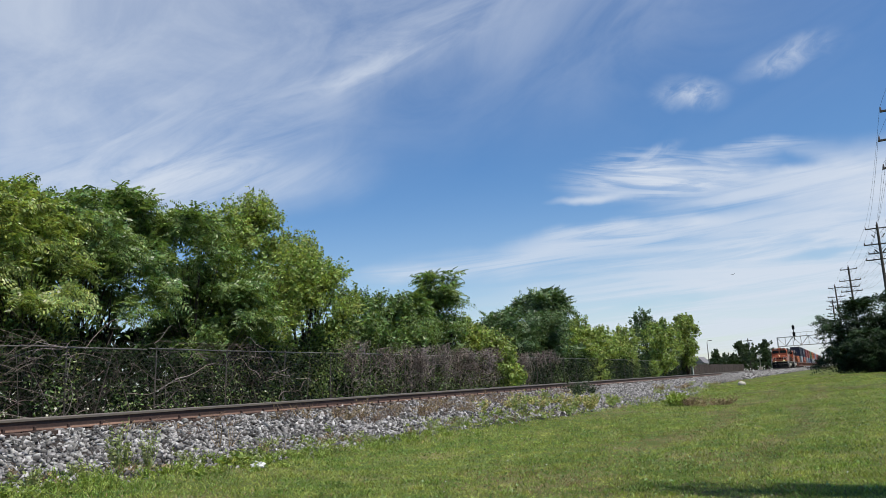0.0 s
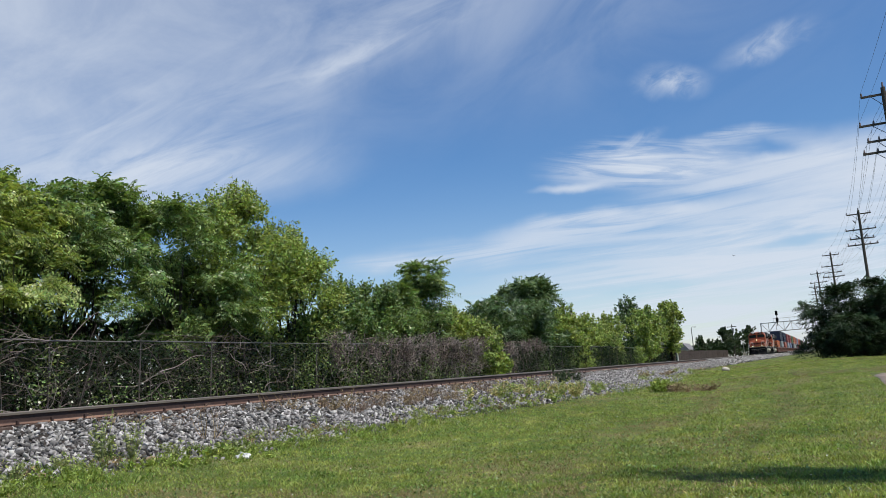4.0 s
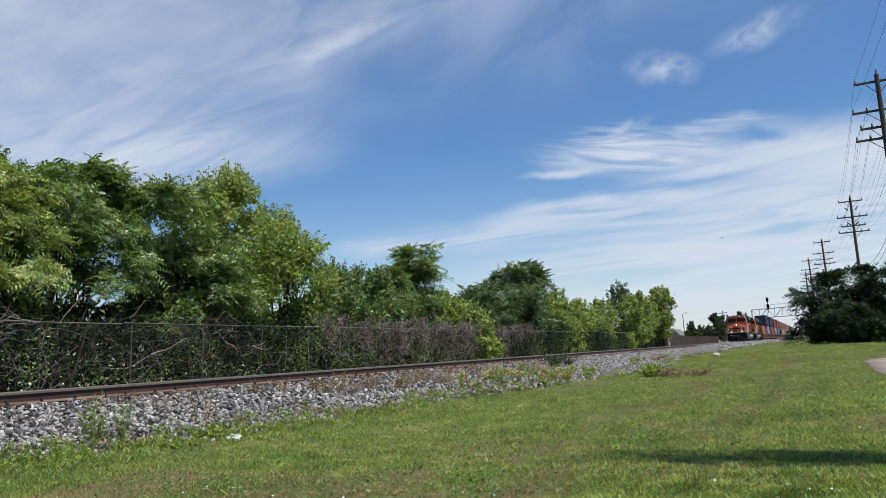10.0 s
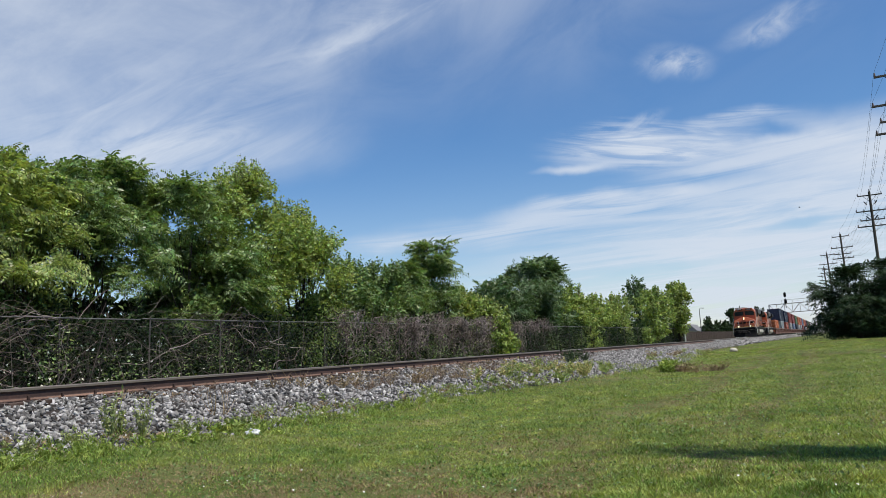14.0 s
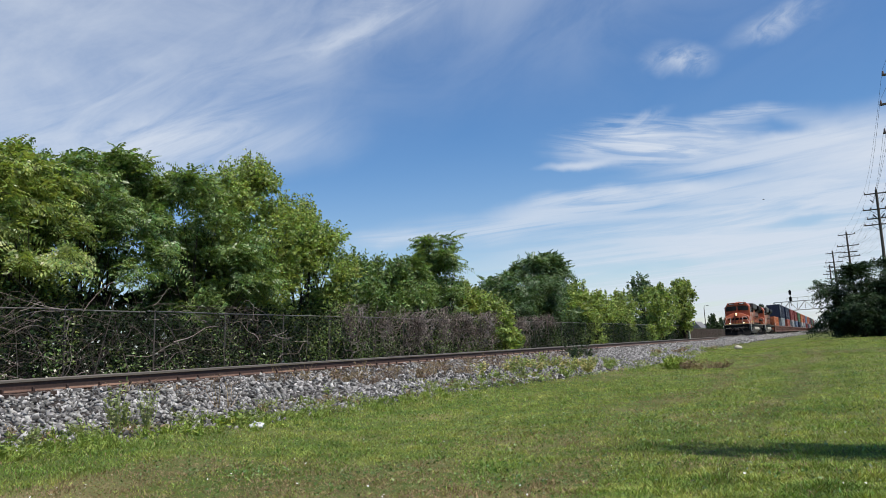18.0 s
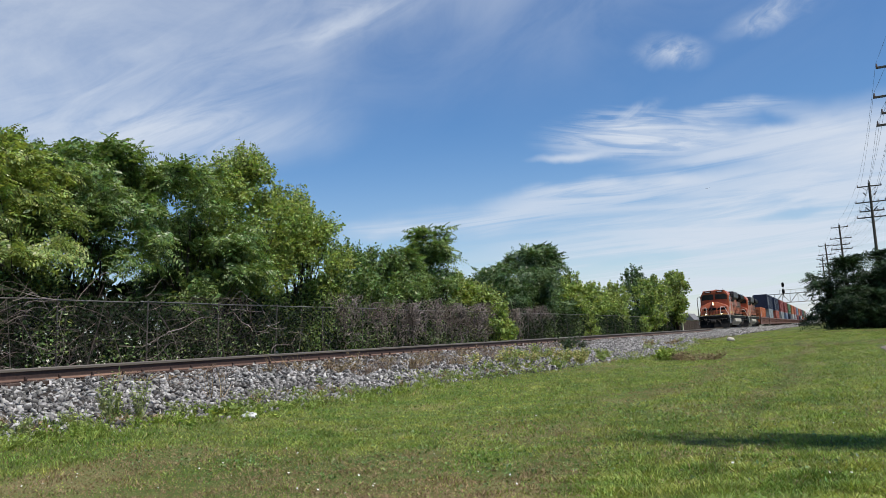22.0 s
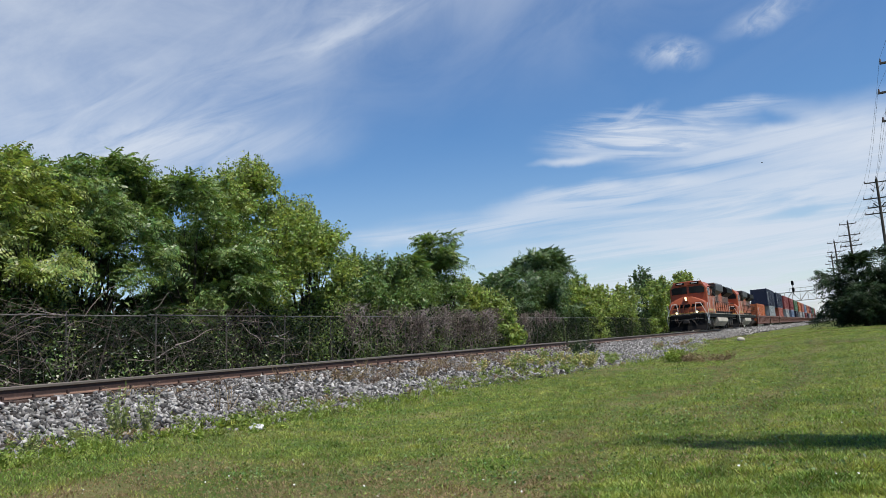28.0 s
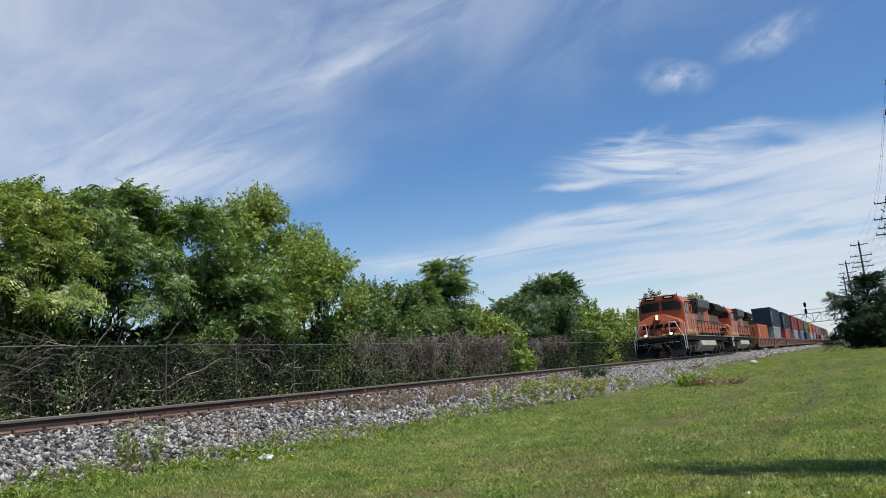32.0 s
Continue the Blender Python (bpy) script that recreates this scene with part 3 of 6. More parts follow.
def build_fence():
    fence = thing("chain_link_fence", pose(FENCE_X, 0, 0.3), "rusty grey chain-link fence overgrown with bare vines and leaves", "fence", kind="structure")
    r = random.Random(8)
    post = None
    y0, y1, step = 5.98, 119.0, 3.15
    n = int((y1 - y0) / step) + 1
    for k in range(n):
        m = pose(0, y0 + k * step, 0, -4.5 + r.uniform(-2, 2) if k < 16 else r.uniform(-2, 2), r.uniform(-1.5, 1.5), 0)
        if post is None:
            b = rodm((0, 0, -0.3), (0, 0, 2.43), 0.022, seg=10)
            add_rod(b, (0, 0, 2.43), (0, 0, 2.49), 0.036, 0.012, seg=10)
            post = part("post", b, M_POST, fence, at=m)
        else:
            part("post", post.data, None, fence, at=m)
    for k in range(n - 1):
        a, b_ = y0 + k * step, y0 + (k + 1) * step
        part("top_rail", rodm((0, a - 0.19 + 0.04, 2.42 + r.uniform(-0.02, 0.02)), (0, b_ - 0.19 - 0.04, 2.42 + r.uniform(-0.02, 0.02)), 0.02, seg=8), M_STEEL, fence)
    # wire fabric: two families of slanting wires
    s = 0.075
    ys = np.arange(y0 - 2.4, y1, s)
    vs = []
    for sgn in (1, -1):
        a = np.stack([np.full_like(ys, 0.01 * sgn), ys if sgn > 0 else ys + 2.35, np.full_like(ys, 0.03)], -1)
        b = a + np.array([0, 2.35 * sgn, 2.36])
        w = np.array([0, 0.0013, 0])
        vs.append(np.stack([a - w, a + w, b + w, b - w], 1))
    v = np.concatenate(vs).reshape(-1, 3)
    f = np.arange(len(v)).reshape(-1, 4)
    part("wire_fabric", mesh_np("wire_fabric", v, f, M_WIRE), None, fence, "thin diamond wire mesh")


def build_vines():
    r = np.random.RandomState(21)
    lines, radii = [], []

    def density(y):
        return 0.3 if 31 < y < 51 else (0.8 if y < 13 else 0.35 if y < 24 else 0.1)
    k = 0
    while k < 1500:
        y = 8 + 56 * r.uniform()
        if r.uniform() > density(y):
            continue
        k += 1
        z = r.uniform(0.2, 3.0)
        x = FENCE_X + r.uniform(-0.5, 0.12)
        n = 8
        d = r.normal(size=3) * np.array([0.25, 1.0, 0.8])
        d /= np.linalg.norm(d)
        p = np.array([x, y, z])
        line = [p]
        for i in range(n):
            d = d + r.normal(size=3) * np.array([0.12, 0.35, 0.32]) + np.array([0, 0, -0.06])
            d /= np.linalg.norm(d)
            p = p + d * r.uniform(0.1, 0.3)
            p[0] = np.clip(p[0], FENCE_X - 0.7, FENCE_X + 0.3)
            p[2] = np.clip(p[2], 0.2, 3.3 if 29 < p[1] < 57 else 2.95)
            line.append(p)
        lines.append(np.array(line))
        radii.append((r.uniform(0.005, 0.012), 0.003))
    pale, pale_r = [], []
    for k in range(2000):
        y = float(np.clip(40.5 + 6.5 * r.normal(), 29, 51.5)) if k % 12 else r.uniform(52.5, 58)
        y = y - 0.5 * math.sin(y * 2.1) - 0.3 * math.sin(y * 5.3)
        p = np.array([FENCE_X + r.uniform(-0.15, 0.35), y, (r.uniform(0.05, 1.0) ** 0.36 if k % 12 else r.uniform(0.75, 1.0)) * (3.0 + 0.2 * math.sin(y * 1.7))])
        d = r.normal(size=3) * np.array([0.3, 1.0, 0.9])
        d /= np.linalg.norm(d)
        line = [p]
        for i in range(7):
            d = d + r.normal(size=3) * np.array([0.3, 0.7, 0.7])
            d /= np.linalg.norm(d)
            p = p + d * r.uniform(0.08, 0.2)
            p = np.array([np.clip(p[0], FENCE_X - 0.4, FENCE_X + 0.42), p[1], np.clip(p[2], 0.25, 3.1 + 0.2 * np.sin(p[1] * 0.7) + 0.1 * np.sin(p[1] * 3.1))])
            line.append(p)
        pale.append(np.array(line))
        pale_r.append((r.uniform(0.008, 0.017), 0.005))
    for k in range(46):
        y = 8 + (24 if k % 2 else 9) * r.uniform()
        t = np.linspace(0, 1, 7)[:, None]
        top = np.array([r.uniform(-0.3, 0.3), r.normal() * (0.6 if k % 2 else 1.2), r.uniform(1.6, 3.0)])
        pale.append(np.array([FENCE_X - 0.25, y, 0.25]) + t * top + np.sin(t * 3 + k) * r.normal(size=3) * 0.22)
        pale_r.append((r.uniform(0.012, 0.028), 0.006))
    # long loose arcs swept along the near fence
    for k in range(60):
        t = np.linspace(0, 1, 10)[:, None]
        a = np.array([FENCE_X + r.uniform(-0.1, 0.25), 9.5 + 6.5 * r.uniform() if k % 3 else 17 + 9 * r.uniform(), r.uniform(0.9, 2.9)])
        run = r.uniform(0.8, 2.6) * (1 if r.uniform() < 0.6 else -1)
        line = a + t * np.array([0, run, r.uniform(-0.9, 0.7)]) + np.sin(t * np.pi) * np.array([0, 0, r.uniform(-0.2, 0.6)]) + np.sin(t * 9 + k) * r.normal(size=3) * np.array([0.03, 0.05, 0.06])
        pale.append(line)
        pale_r.append((r.uniform(0.009, 0.02), 0.005))
        for q in range(2):
            b = line[r.randint(3, 9)]
            pale.append(b + t[:6] * r.normal(size=3) * np.array([0.2, 1.1, 0.8]) + np.sin(t[:6] * 8) * r.normal(size=3) * 0.05)
            pale_r.append((0.008, 0.003))
    v, f = tubes(pale, pale_r, 3)
    tagged(new("vine_tangle", mesh_np("vine_tangle", v, f, M_VINE_PALE)), "thick pale tangle of dead vines over the fence", "vines", kind="stuff")
    v, f = tubes(lines, radii, 3)
    ob = new("bare_vines", mesh_np("bare_vines", v, f, M_TWIG))
    tagged(ob, "tangle of dry brown bare vines on the fence", "vines", kind="stuff")
    # leafy understorey behind the fence, its green darkened to stand for shade
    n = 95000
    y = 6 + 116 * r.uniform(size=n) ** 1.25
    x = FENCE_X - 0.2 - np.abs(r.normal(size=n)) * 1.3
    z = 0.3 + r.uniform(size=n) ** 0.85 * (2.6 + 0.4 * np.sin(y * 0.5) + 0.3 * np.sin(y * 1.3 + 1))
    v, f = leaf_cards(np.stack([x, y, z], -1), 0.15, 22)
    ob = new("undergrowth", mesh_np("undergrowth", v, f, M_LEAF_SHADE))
    tagged(ob, "leafy green undergrowth behind the fence, darkened for shade", "undergrowth", kind="stuff")
    # added leaves further back, in the same darkened green, closing bright gaps
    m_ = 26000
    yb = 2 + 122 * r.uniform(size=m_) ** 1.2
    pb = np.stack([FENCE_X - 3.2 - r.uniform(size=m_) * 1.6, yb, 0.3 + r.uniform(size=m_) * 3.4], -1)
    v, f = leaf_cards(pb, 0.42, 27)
    tagged(new("thicket", mesh_np("thicket", v, f, M_LEAF_SHADE)), "dense thicket behind the undergrowth, darkened to stand for deep shade", "thicket", kind="stuff")
    n = 9000
    c = np.array([(9.5, 1.3), (11, 0.7), (13, 0.8), (15.2, 1.6), (17.5, 0.9), (19.6, 0.8), (22, 1.4), (24, 0.7), (27.5, 1.5), (29, 2.3), (30.5, 1.3), (31.5, 0.8), (36, 0.8), (38.2, 1.1), (41.5, 1.0), (43.5, 0.7), (45, 1.1), (33, 1.6), (38.5, 1.4), (46.5, 1.9), (47.5, 1.2), (58, 1.2), (66, 1.5), (72, 1.2), (84, 1.4), (91, 1.3)])
    w = r.choice(len(c), n)
    pos = np.stack([FENCE_X + r.normal(size=n) * 0.28, c[w, 0] + r.normal(size=n) * 0.5 * (0.6 + c[w, 0] / 60), np.clip(c[w, 1] + r.normal(size=n) * 0.5, 0.25, 3.1)], -1)
    v, f = leaf_cards(pos, 0.095, 23)
    ob = new("fence_creeper", mesh_np("fence_creeper", v, f, M_LEAF_MID))
    tagged(ob, "light green creeper leaves growing through the fence", "creeper", kind="stuff")


build_fence()
build_vines()
for spec in (
    ("ailanthus_tree", -21.0, 10.6, 7.0, 2.6, 2.6, M_LEAF_MID, "frond", 620, 0.5, "mid-green feathered-leaf tree behind the fence"),
    ("ailanthus_tree", -21.0, 15.8, 7.7, 2.1, 2.3, M_LEAF_LIGHT, "frond", 620, 0.52, "light green feathered-leaf tree with open branches"),
    ("ailanthus_tree", -21.8, 19.0, 8.2, 2.6, 2.9, M_LEAF_MID, "frond", 900, 0.54, "broad mid-green feathered-leaf tree behind the fence"),
    ("ailanthus_tree", -20.8, 22.6, 8.0, 2.4, 3.1, M_LEAF_MID, "frond", 950, 0.52, "dense mid-green feathered-leaf tree above the fence"),
    ("maple_tree", -21.2, 26.5, 9.3, 2.3, 2.7, M_LEAF_YELLOW, "leaf", 2000, 0.125, "tall yellowish-green tree with upright twigs"),
    ("maple_tree", -20.8, 29.8, 7.7, 1.9, 2.6, M_LEAF_YELLOW, "leaf", 1650, 0.125, "yellowish-green tree leaning out over the fence"),
    ("young_tree", -21.0, 34.0, 5.6, 1.8, 2.5, M_LEAF_MID, "leaf", 700, 0.16, "small green tree behind the fence"),
    ("young_tree", -21.4, 37.8, 5.8, 2.0, 2.7, M_LEAF_MID, "leaf", 860, 0.16, "dark green rounded tree behind the fence"),
    ("spruce_tree", -30.0, 51.7, 8.2, 0.9, 0.9, M_LEAF_DARK, "leaf", 160, 0.18, "dark pointed spruce tip behind lighter trees"),
    ("ailanthus_tree", -21.0, 43.8, 7.3, 2.0, 2.7, M_LEAF_MID, "frond", 760, 0.6, "mid-green feathered-leaf tree with a peaked crown"),
    ("ailanthus_tree", -21.2, 40.2, 6.2, 1.7, 1.9, M_LEAF_MID, "frond", 460, 0.55, "mid-green feathered-leaf tree with a rounded crown"),
    ("young_tree", -20.6, 46.8, 5.2, 1.8, 2.9, M_LEAF_LIGHT, "leaf", 950, 0.17, "low light green tree behind the fence"),
    ("ailanthus_tree", -21.4, 55.2, 6.2, 2.0, 3.8, M_LEAF_DARK, "frond", 700, 0.6, "dark green feathered-leaf tree above the fence"),
    ("ailanthus_tree", -21.2, 62.6, 7.9, 2.8, 5.4, M_LEAF_DARK, "frond", 1250, 0.65, "tall dark green feathered-leaf tree above the fence"),
    ("young_tree", -20.2, 70.0, 5.9, 2.0, 3.0, M_LEAF_YELLOW, "leaf", 420, 0.21, "yellow-green tree hanging over the fence"),
    ("young_tree", -20.2, 77.5, 5.4, 2.0, 3.4, M_LEAF_YELLOW, "leaf", 380, 0.22, "low yellow-green tree behind the fence"),
    ("young_tree", -20.4, 85.5, 6.0, 2.0, 3.2, M_LEAF_LIGHT, "leaf", 380, 0.22, "light green tree behind the fence"),
    ("spruce_tree", -23.5, 112.0, 10.2, 2.4, 3.4, M_LEAF_DARK, "leaf", 400, 0.28, "dark pointed tree behind lighter ones"),
    ("young_tree", -18.9, 99.0, 7.0, 2.0, 5.0, M_LEAF_YELLOW, "leaf", 520, 0.26, "yellow-green tree at the end of the fence"),
    ("young_tree", -18.4, 112.5, 8.5, 2.0, 5.4, M_LEAF_LIGHT, "leaf", 640, 0.28, "tall pale green tree at the end of the fence"),
):
    nm, x, y, h, rx, ry, mat, kl, cnt, sz, lab = spec
    build_tree(nm, x, y, h, rx, ry, mat, lab, kl, seed=int(x * -13 + y * 7), tips=cnt, size=sz, z0=0.3, low=0.2 if 17 < y < 25 else 0.12, core=1.2 if y < 40 else 2.5)
build_tree("fence_shrub", FENCE_X + 0.2, 47.4, 3.1, 0.8, 2.0, M_LEAF_YELLOW, "bright yellow-green shrub growing through the fence", "leaf", seed=611, tips=240, size=0.15, z0=0.3, low=0.05)
build_tree("fence_shrub", FENCE_X + 0.1, 69.0, 2.6, 0.6, 1.2, M_LEAF_YELLOW, "yellow-green shrub hanging over the fence", "leaf", seed=612, tips=70, size=0.17, z0=0.3, low=0.05)
build_tree("fence_shrub", FENCE_X + 0.1, 92.0, 2.4, 0.6, 1.4, M_LEAF_YELLOW, "yellow-green shrub hanging over the fence", "leaf", seed=613, tips=65, size=0.2, z0=0.3, low=0.05)


# ---- train ----
WHEELS = []
WHEEL_CACHE = {}


def axle(parent, y, x_half=0.755, r=0.5):
    """One wheelset as a part that turns: two wheels and the axle."""
    if r not in WHEEL_CACHE:
        bm = bmesh.new()
        for s in (-1, 1):
            add_rod(bm, (s * (x_half - 0.07), 0, 0), (s * (x_half + 0.06), 0, 0), r, seg=24)
            add_rod(bm, (s * (x_half - 0.1), 0, 0), (s * (x_half - 0.07), 0, 0), r + 0.025, seg=24)
            add_rod(bm, (s * (x_half + 0.06), 0, 0), (s * (x_half + 0.13), 0, 0), 0.16, seg=6)
        add_rod(bm, (-x_half, 0, 0), (x_half, 0, 0), 0.08, seg=10)
        ob = part("wheelset", bm, M_DARKSTEEL, parent, at=pose(0, y, r))
        WHEEL_CACHE[r] = ob.data
    else:
        ob = part("wheelset", WHEEL_CACHE[r], None, parent, at=pose(0, y, r))
    WHEELS.append((ob, y, r))
    return ob


def locomotive(y_nose, label, lamp):
    loco = thing("locomotive", pose(TRACK_X, y_nose, RAIL_Z), label, "locomotive", "locomotives of the train")
    W = 1.5
    # underframe, pilot, deck
    part("underframe", boxm(-1.38, 1.38, 0.7, 22.3, 1.25, 1.62, 0.03), M_BLACK, loco)
    part("sill_stripe", boxm(-1.47, 1.47, 0.55, 22.45, 1.62, 1.665, 0.01), M_SILVER, loco, "dusty pale stripe along the walkway edge")
    part("pilot_plate", prism([(-1.4, 0.75), (1.4, 0.75), (1.4, 1.58), (-1.4, 1.58)], 0.34, 0.62, bevel=0.02), M_BLACK, loco, "black pilot plate")
    plough = bmesh.new()
    ring = [[plough.verts.new(p) for p in ((-1.5, 0.62, z), (-1.48, 0.3 + o, z), (0.0, -0.02 + o, z), (1.48, 0.3 + o, z), (1.5, 0.62, z))] for z, o in ((0.1, 0.0), (0.45, 0.1), (0.85, 0.13))]
    for lo_, hi_ in zip(ring, ring[1:]):
        for i in range(4):
            plough.faces.new((lo_[i], lo_[i + 1], hi_[i + 1], hi_[i]))
        plough.faces.new((lo_[4], lo_[0], hi_[0], hi_[4]))
    plough.faces.new(ring[0][::-1])
    plough.faces.new(ring[-1])
    bmesh.ops.recalc_face_normals(plough, faces=plough.faces)
    part("snow_plough", plough, M_BLACK, loco, "black wedge-shaped snow plough")
    part("anticlimber", boxm(-1.1, 1.1, 0.22, 0.36, 1.2, 1.52, 0.03), M_BLACK, loco)
    part("uncoupling_lever", rodm((-1.3, 0.26, 1.12), (1.3, 0.26, 1.12), 0.018, seg=6), M_SILVER, loco)
    for x in (-0.95, -0.78, 0.78, 0.95):
        v_, f_ = tubes([np.array([(x, 0.3, 1.3), (x * 0.97, 0.05, 1.18), (x * 0.92, 0.0, 0.95), (x * 0.85, 0.1, 0.8)])], [(0.022, 0.022)], 6)
        part("air_hose", mesh_np("air_hose", v_, f_, M_DARKSTEEL, True), None, loco)
    part("air_horn", add_rod(add_rod(rodm((-0.2, 5.2, 4.5), (-0.2, 4.7, 4.52), 0.05, 0.08), (0, 5.2, 4.5), (0, 4.6, 4.55), 0.05, 0.09), (0.2, 5.2, 4.5), (0.2, 4.75, 4.52), 0.05, 0.08), M_SILVER, loco)
    part("antenna", rodm((0.7, 4.9, 4.35), (0.7, 4.9, 4.75), 0.015, seg=6), M_DARKSTEEL, loco)
    part("coupler", add_box(boxm(-0.16, 0.16, -0.35, 0.3, 0.72, 1.0, 0.05), -0.24, 0.24, -0.45, -0.2, 0.7, 1.02, 0.05), M_DARKSTEEL, loco)
    for s in (-1, 1):
        part("pilot_hose", add_rod(rodm((s * 0.55, 0.2, 0.95), (s * 0.75, 0.12, 0.45), 0.035), (s * 0.35, 0.2, 1.15), (s * 0.55, 0.14, 0.8), 0.03), M_DARKSTEEL, loco)
    # wide nose
    nose = prism([(-1.42, 1.68), (1.42, 1.68), (1.44, 2.5), (1.25, 2.72), (0.4, 3.08), (-0.4, 3.08), (-1.25, 2.72), (-1.44, 2.5)], 0.75, 2.4, bevel=0.05)
    for v_ in nose.verts:
        v_.co.y += max(0.0, v_.co.z - 2.2) * 0.35 * (v_.co.y < 1.5)
    part("nose", nose, M_ORANGE, loco, "blunt orange nose")
    part("nose_band", boxm(-1.3, 1.3, 0.69, 0.76, 1.7, 1.78, 0.01), M_YELLOW, loco)
    for k, (a, b) in enumerate(((-1.12, -0.72), (-0.64, -0.34), (-0.26, 0.2), (0.3, 0.56), (0.64, 1.2))):
        part("nose_emblem", prism([(a, 2.2), (b, 2.2), (b + 0.12, 2.3 + 0.03 * (k % 2)), (b + 0.1, 2.46), (a + 0.16, 2.44), (a + 0.1, 2.3)], 0.72 if k not in (2, ) else 0.64, 0.76), M_BLACK, loco, "dark plain emblem")
    part("nose_door", boxm(-0.3, 0.12, 0.66, 0.74, 1.75, 2.4, 0.02), M_ORANGE, loco)
    # cab
    cab = prism([(-W, 1.68), (W, 1.68), (W, 3.75), (1.18, 4.3), (0.6, 4.42), (-0.6, 4.42), (-1.18, 4.3), (-W, 3.75)], 2.3, 5.4, bevel=0.05)
    cab_ob = part("cab", cab, M_ORANGE, loco, "orange wide cab")
    part("cab_brow", boxm(-1.16, 1.16, 2.22, 2.32, 4.04, 4.39, 0.03), M_ORANGE, cab_ob)
    for s in (-1, 1):
        part("windscreen", prism([(s * 0.1, 3.4), (s * 1.32, 3.36), (s * 1.34, 3.8), (s * 1.16, 3.94), (s * 0.1, 3.96)], 2.24, 2.3), GLASS, cab_ob, "dark windscreen pane")
        board = part("number_board", boxm(min(s * 0.25, s * 0.95), max(s * 0.25, s * 0.95), 2.15, 2.24, 4.14, 4.36, 0.01), M_BLACK, cab_ob, "black number board with pale bars")
        part("number_bar", boxm(s * 0.6 - 0.24, s * 0.6 + 0.24, 2.138, 2.149, 4.21, 4.29), M_WHITE, cab_ob, "plain pale bar")
        for a, b in ((2.75, 3.25), (3.4, 3.85)):
            part("side_window", boxm(s * W - 0.02, s * W + 0.02, a, b, 3.12, 3.78, 0.008), GLASS, cab_ob, "dark side window")
        for k in range(2):
            part("cab_slat", boxm(s * W - 0.02, s * W + 0.03, 4.3 + k * 0.5, 4.46 + k * 0.5, 3.1, 3.85, 0.01), M_BLACK, cab_ob, "dark upright slat")
        part("cab_door", boxm(s * W - 0.015, s * W + 0.02, 4.5, 5.0, 1.8, 2.9, 0.008), M_ORANGE, cab_ob)
        part("window_shade", boxm(min(s * W, s * (W + 0.16)), max(s * W, s * (W + 0.16)), 2.7, 4.0, 3.82, 3.86), M_BLACK, cab_ob)
        part("cabinet_stripe", boxm(s * 1.32 - 0.012, s * 1.32 + 0.012, 5.45, 8.25, 1.86, 2.02), M_YELLOW, loco, "cream stripe low on the cabinet")
        part("cab_stripe", boxm(s * W - 0.012, s * W + 0.012, 2.4, 5.35, 1.86, 2.02), M_YELLOW, cab_ob, "cream stripe low on the cab")
        part("grab_iron", rodm((s * (W + 0.07), 2.5, 2.0), (s * (W + 0.07), 2.5, 3.0), 0.018), M_WHITE, cab_ob)
    # lights
    for z in (2.82, 2.98):
        part("headlight", rodm((0.0, 0.62, z), (0.0, 0.78, z), 0.075, seg=14), lamp, loco, "round headlight")
    part("headlight_housing", boxm(-0.16, 0.16, 0.68, 1.1, 2.7, 3.1, 0.03), M_ORANGE, loco)
    for s in (-1, 1):
        part("ditch_light", rodm((s * 0.82, 0.42, 1.8), (s * 0.82, 0.56, 1.8), 0.082, seg=14), lamp, loco, "round ditch light")
        part("ditch_light_box", boxm(s * 0.82 - 0.14, s * 0.82 + 0.14, 0.5, 0.72, 1.66, 1.94, 0.02), M_BLACK, loco)
        # front handrails and steps
        b = bmesh.new()
        pts = [(s * 1.62, 0.55, 0.55), (s * 1.6, 0.5, 1.5), (s * 1.15, 0.5, 2.5), (s * 0.75, 0.5, 2.52), (s * 0.7, 0.5, 1.7)]
        for p, q in zip(pts, pts[1:]):
            add_rod(b, p, q, 0.024, seg=6)
        part("front_handrail", b, M_WHITE, loco, "pale bent handrail")
        b = bmesh.new()
        add_rod(b, (s * 1.62, 1.15, 0.5), (s * 1.6, 1.15, 2.5), 0.024, seg=6)
        part("step_handrail", b, M_WHITE, loco)
        for z in (0.42, 0.75, 1.08, 1.4):
            part("step", boxm(min(s * 1.2, s * 1.56), max(s * 1.2, s * 1.56), 0.64, 1.1, z, z + 0.04, 0.006), M_BLACK, loco)
        for y in (0.6, 1.1):
            part("step_side", boxm(min(s * 1.52, s * 1.56), max(s * 1.52, s * 1.56), y, y + 0.04, 0.4, 1.56), M_BLACK, loco)
    for z, x in ((0.0, -0.45), (0.0, -0.15), (0.0, 0.2), (0.0, 0.5)):
        part("nose_stanchion", rodm((x, 0.5, 1.68), (x, 0.5, 2.5), 0.02, seg=6), M_BLACK, loco)
    # hood
    part("hood", prism([(-0.92, 1.68), (0.92, 1.68), (0.92, 3.95), (0.72, 4.15), (-0.72, 4.15), (-0.92, 3.95)], 5.4, 21.6, bevel=0.03), M_ORANGE, loco, "orange engine hood")
    for s in (-1, 1):
        xa, xb = sorted((s * 0.9, s * 0.945))
        y = 6.2
        while y < 20.6:
            part("hood_door", boxm(xa, xb, y, y + 0.92, 1.95, 3.5, 0.012), M_ORANGE, loco)
            y += 1.02
        xa, xb = sorted((s * 0.9, s * 0.96))
        part("hood_lower_band", boxm(xa, xb, 5.5, 21.5, 1.7, 1.93, 0.01), M_BLACK, loco)
        for k in range(5):
            ya = 5.5 + k * 0.56
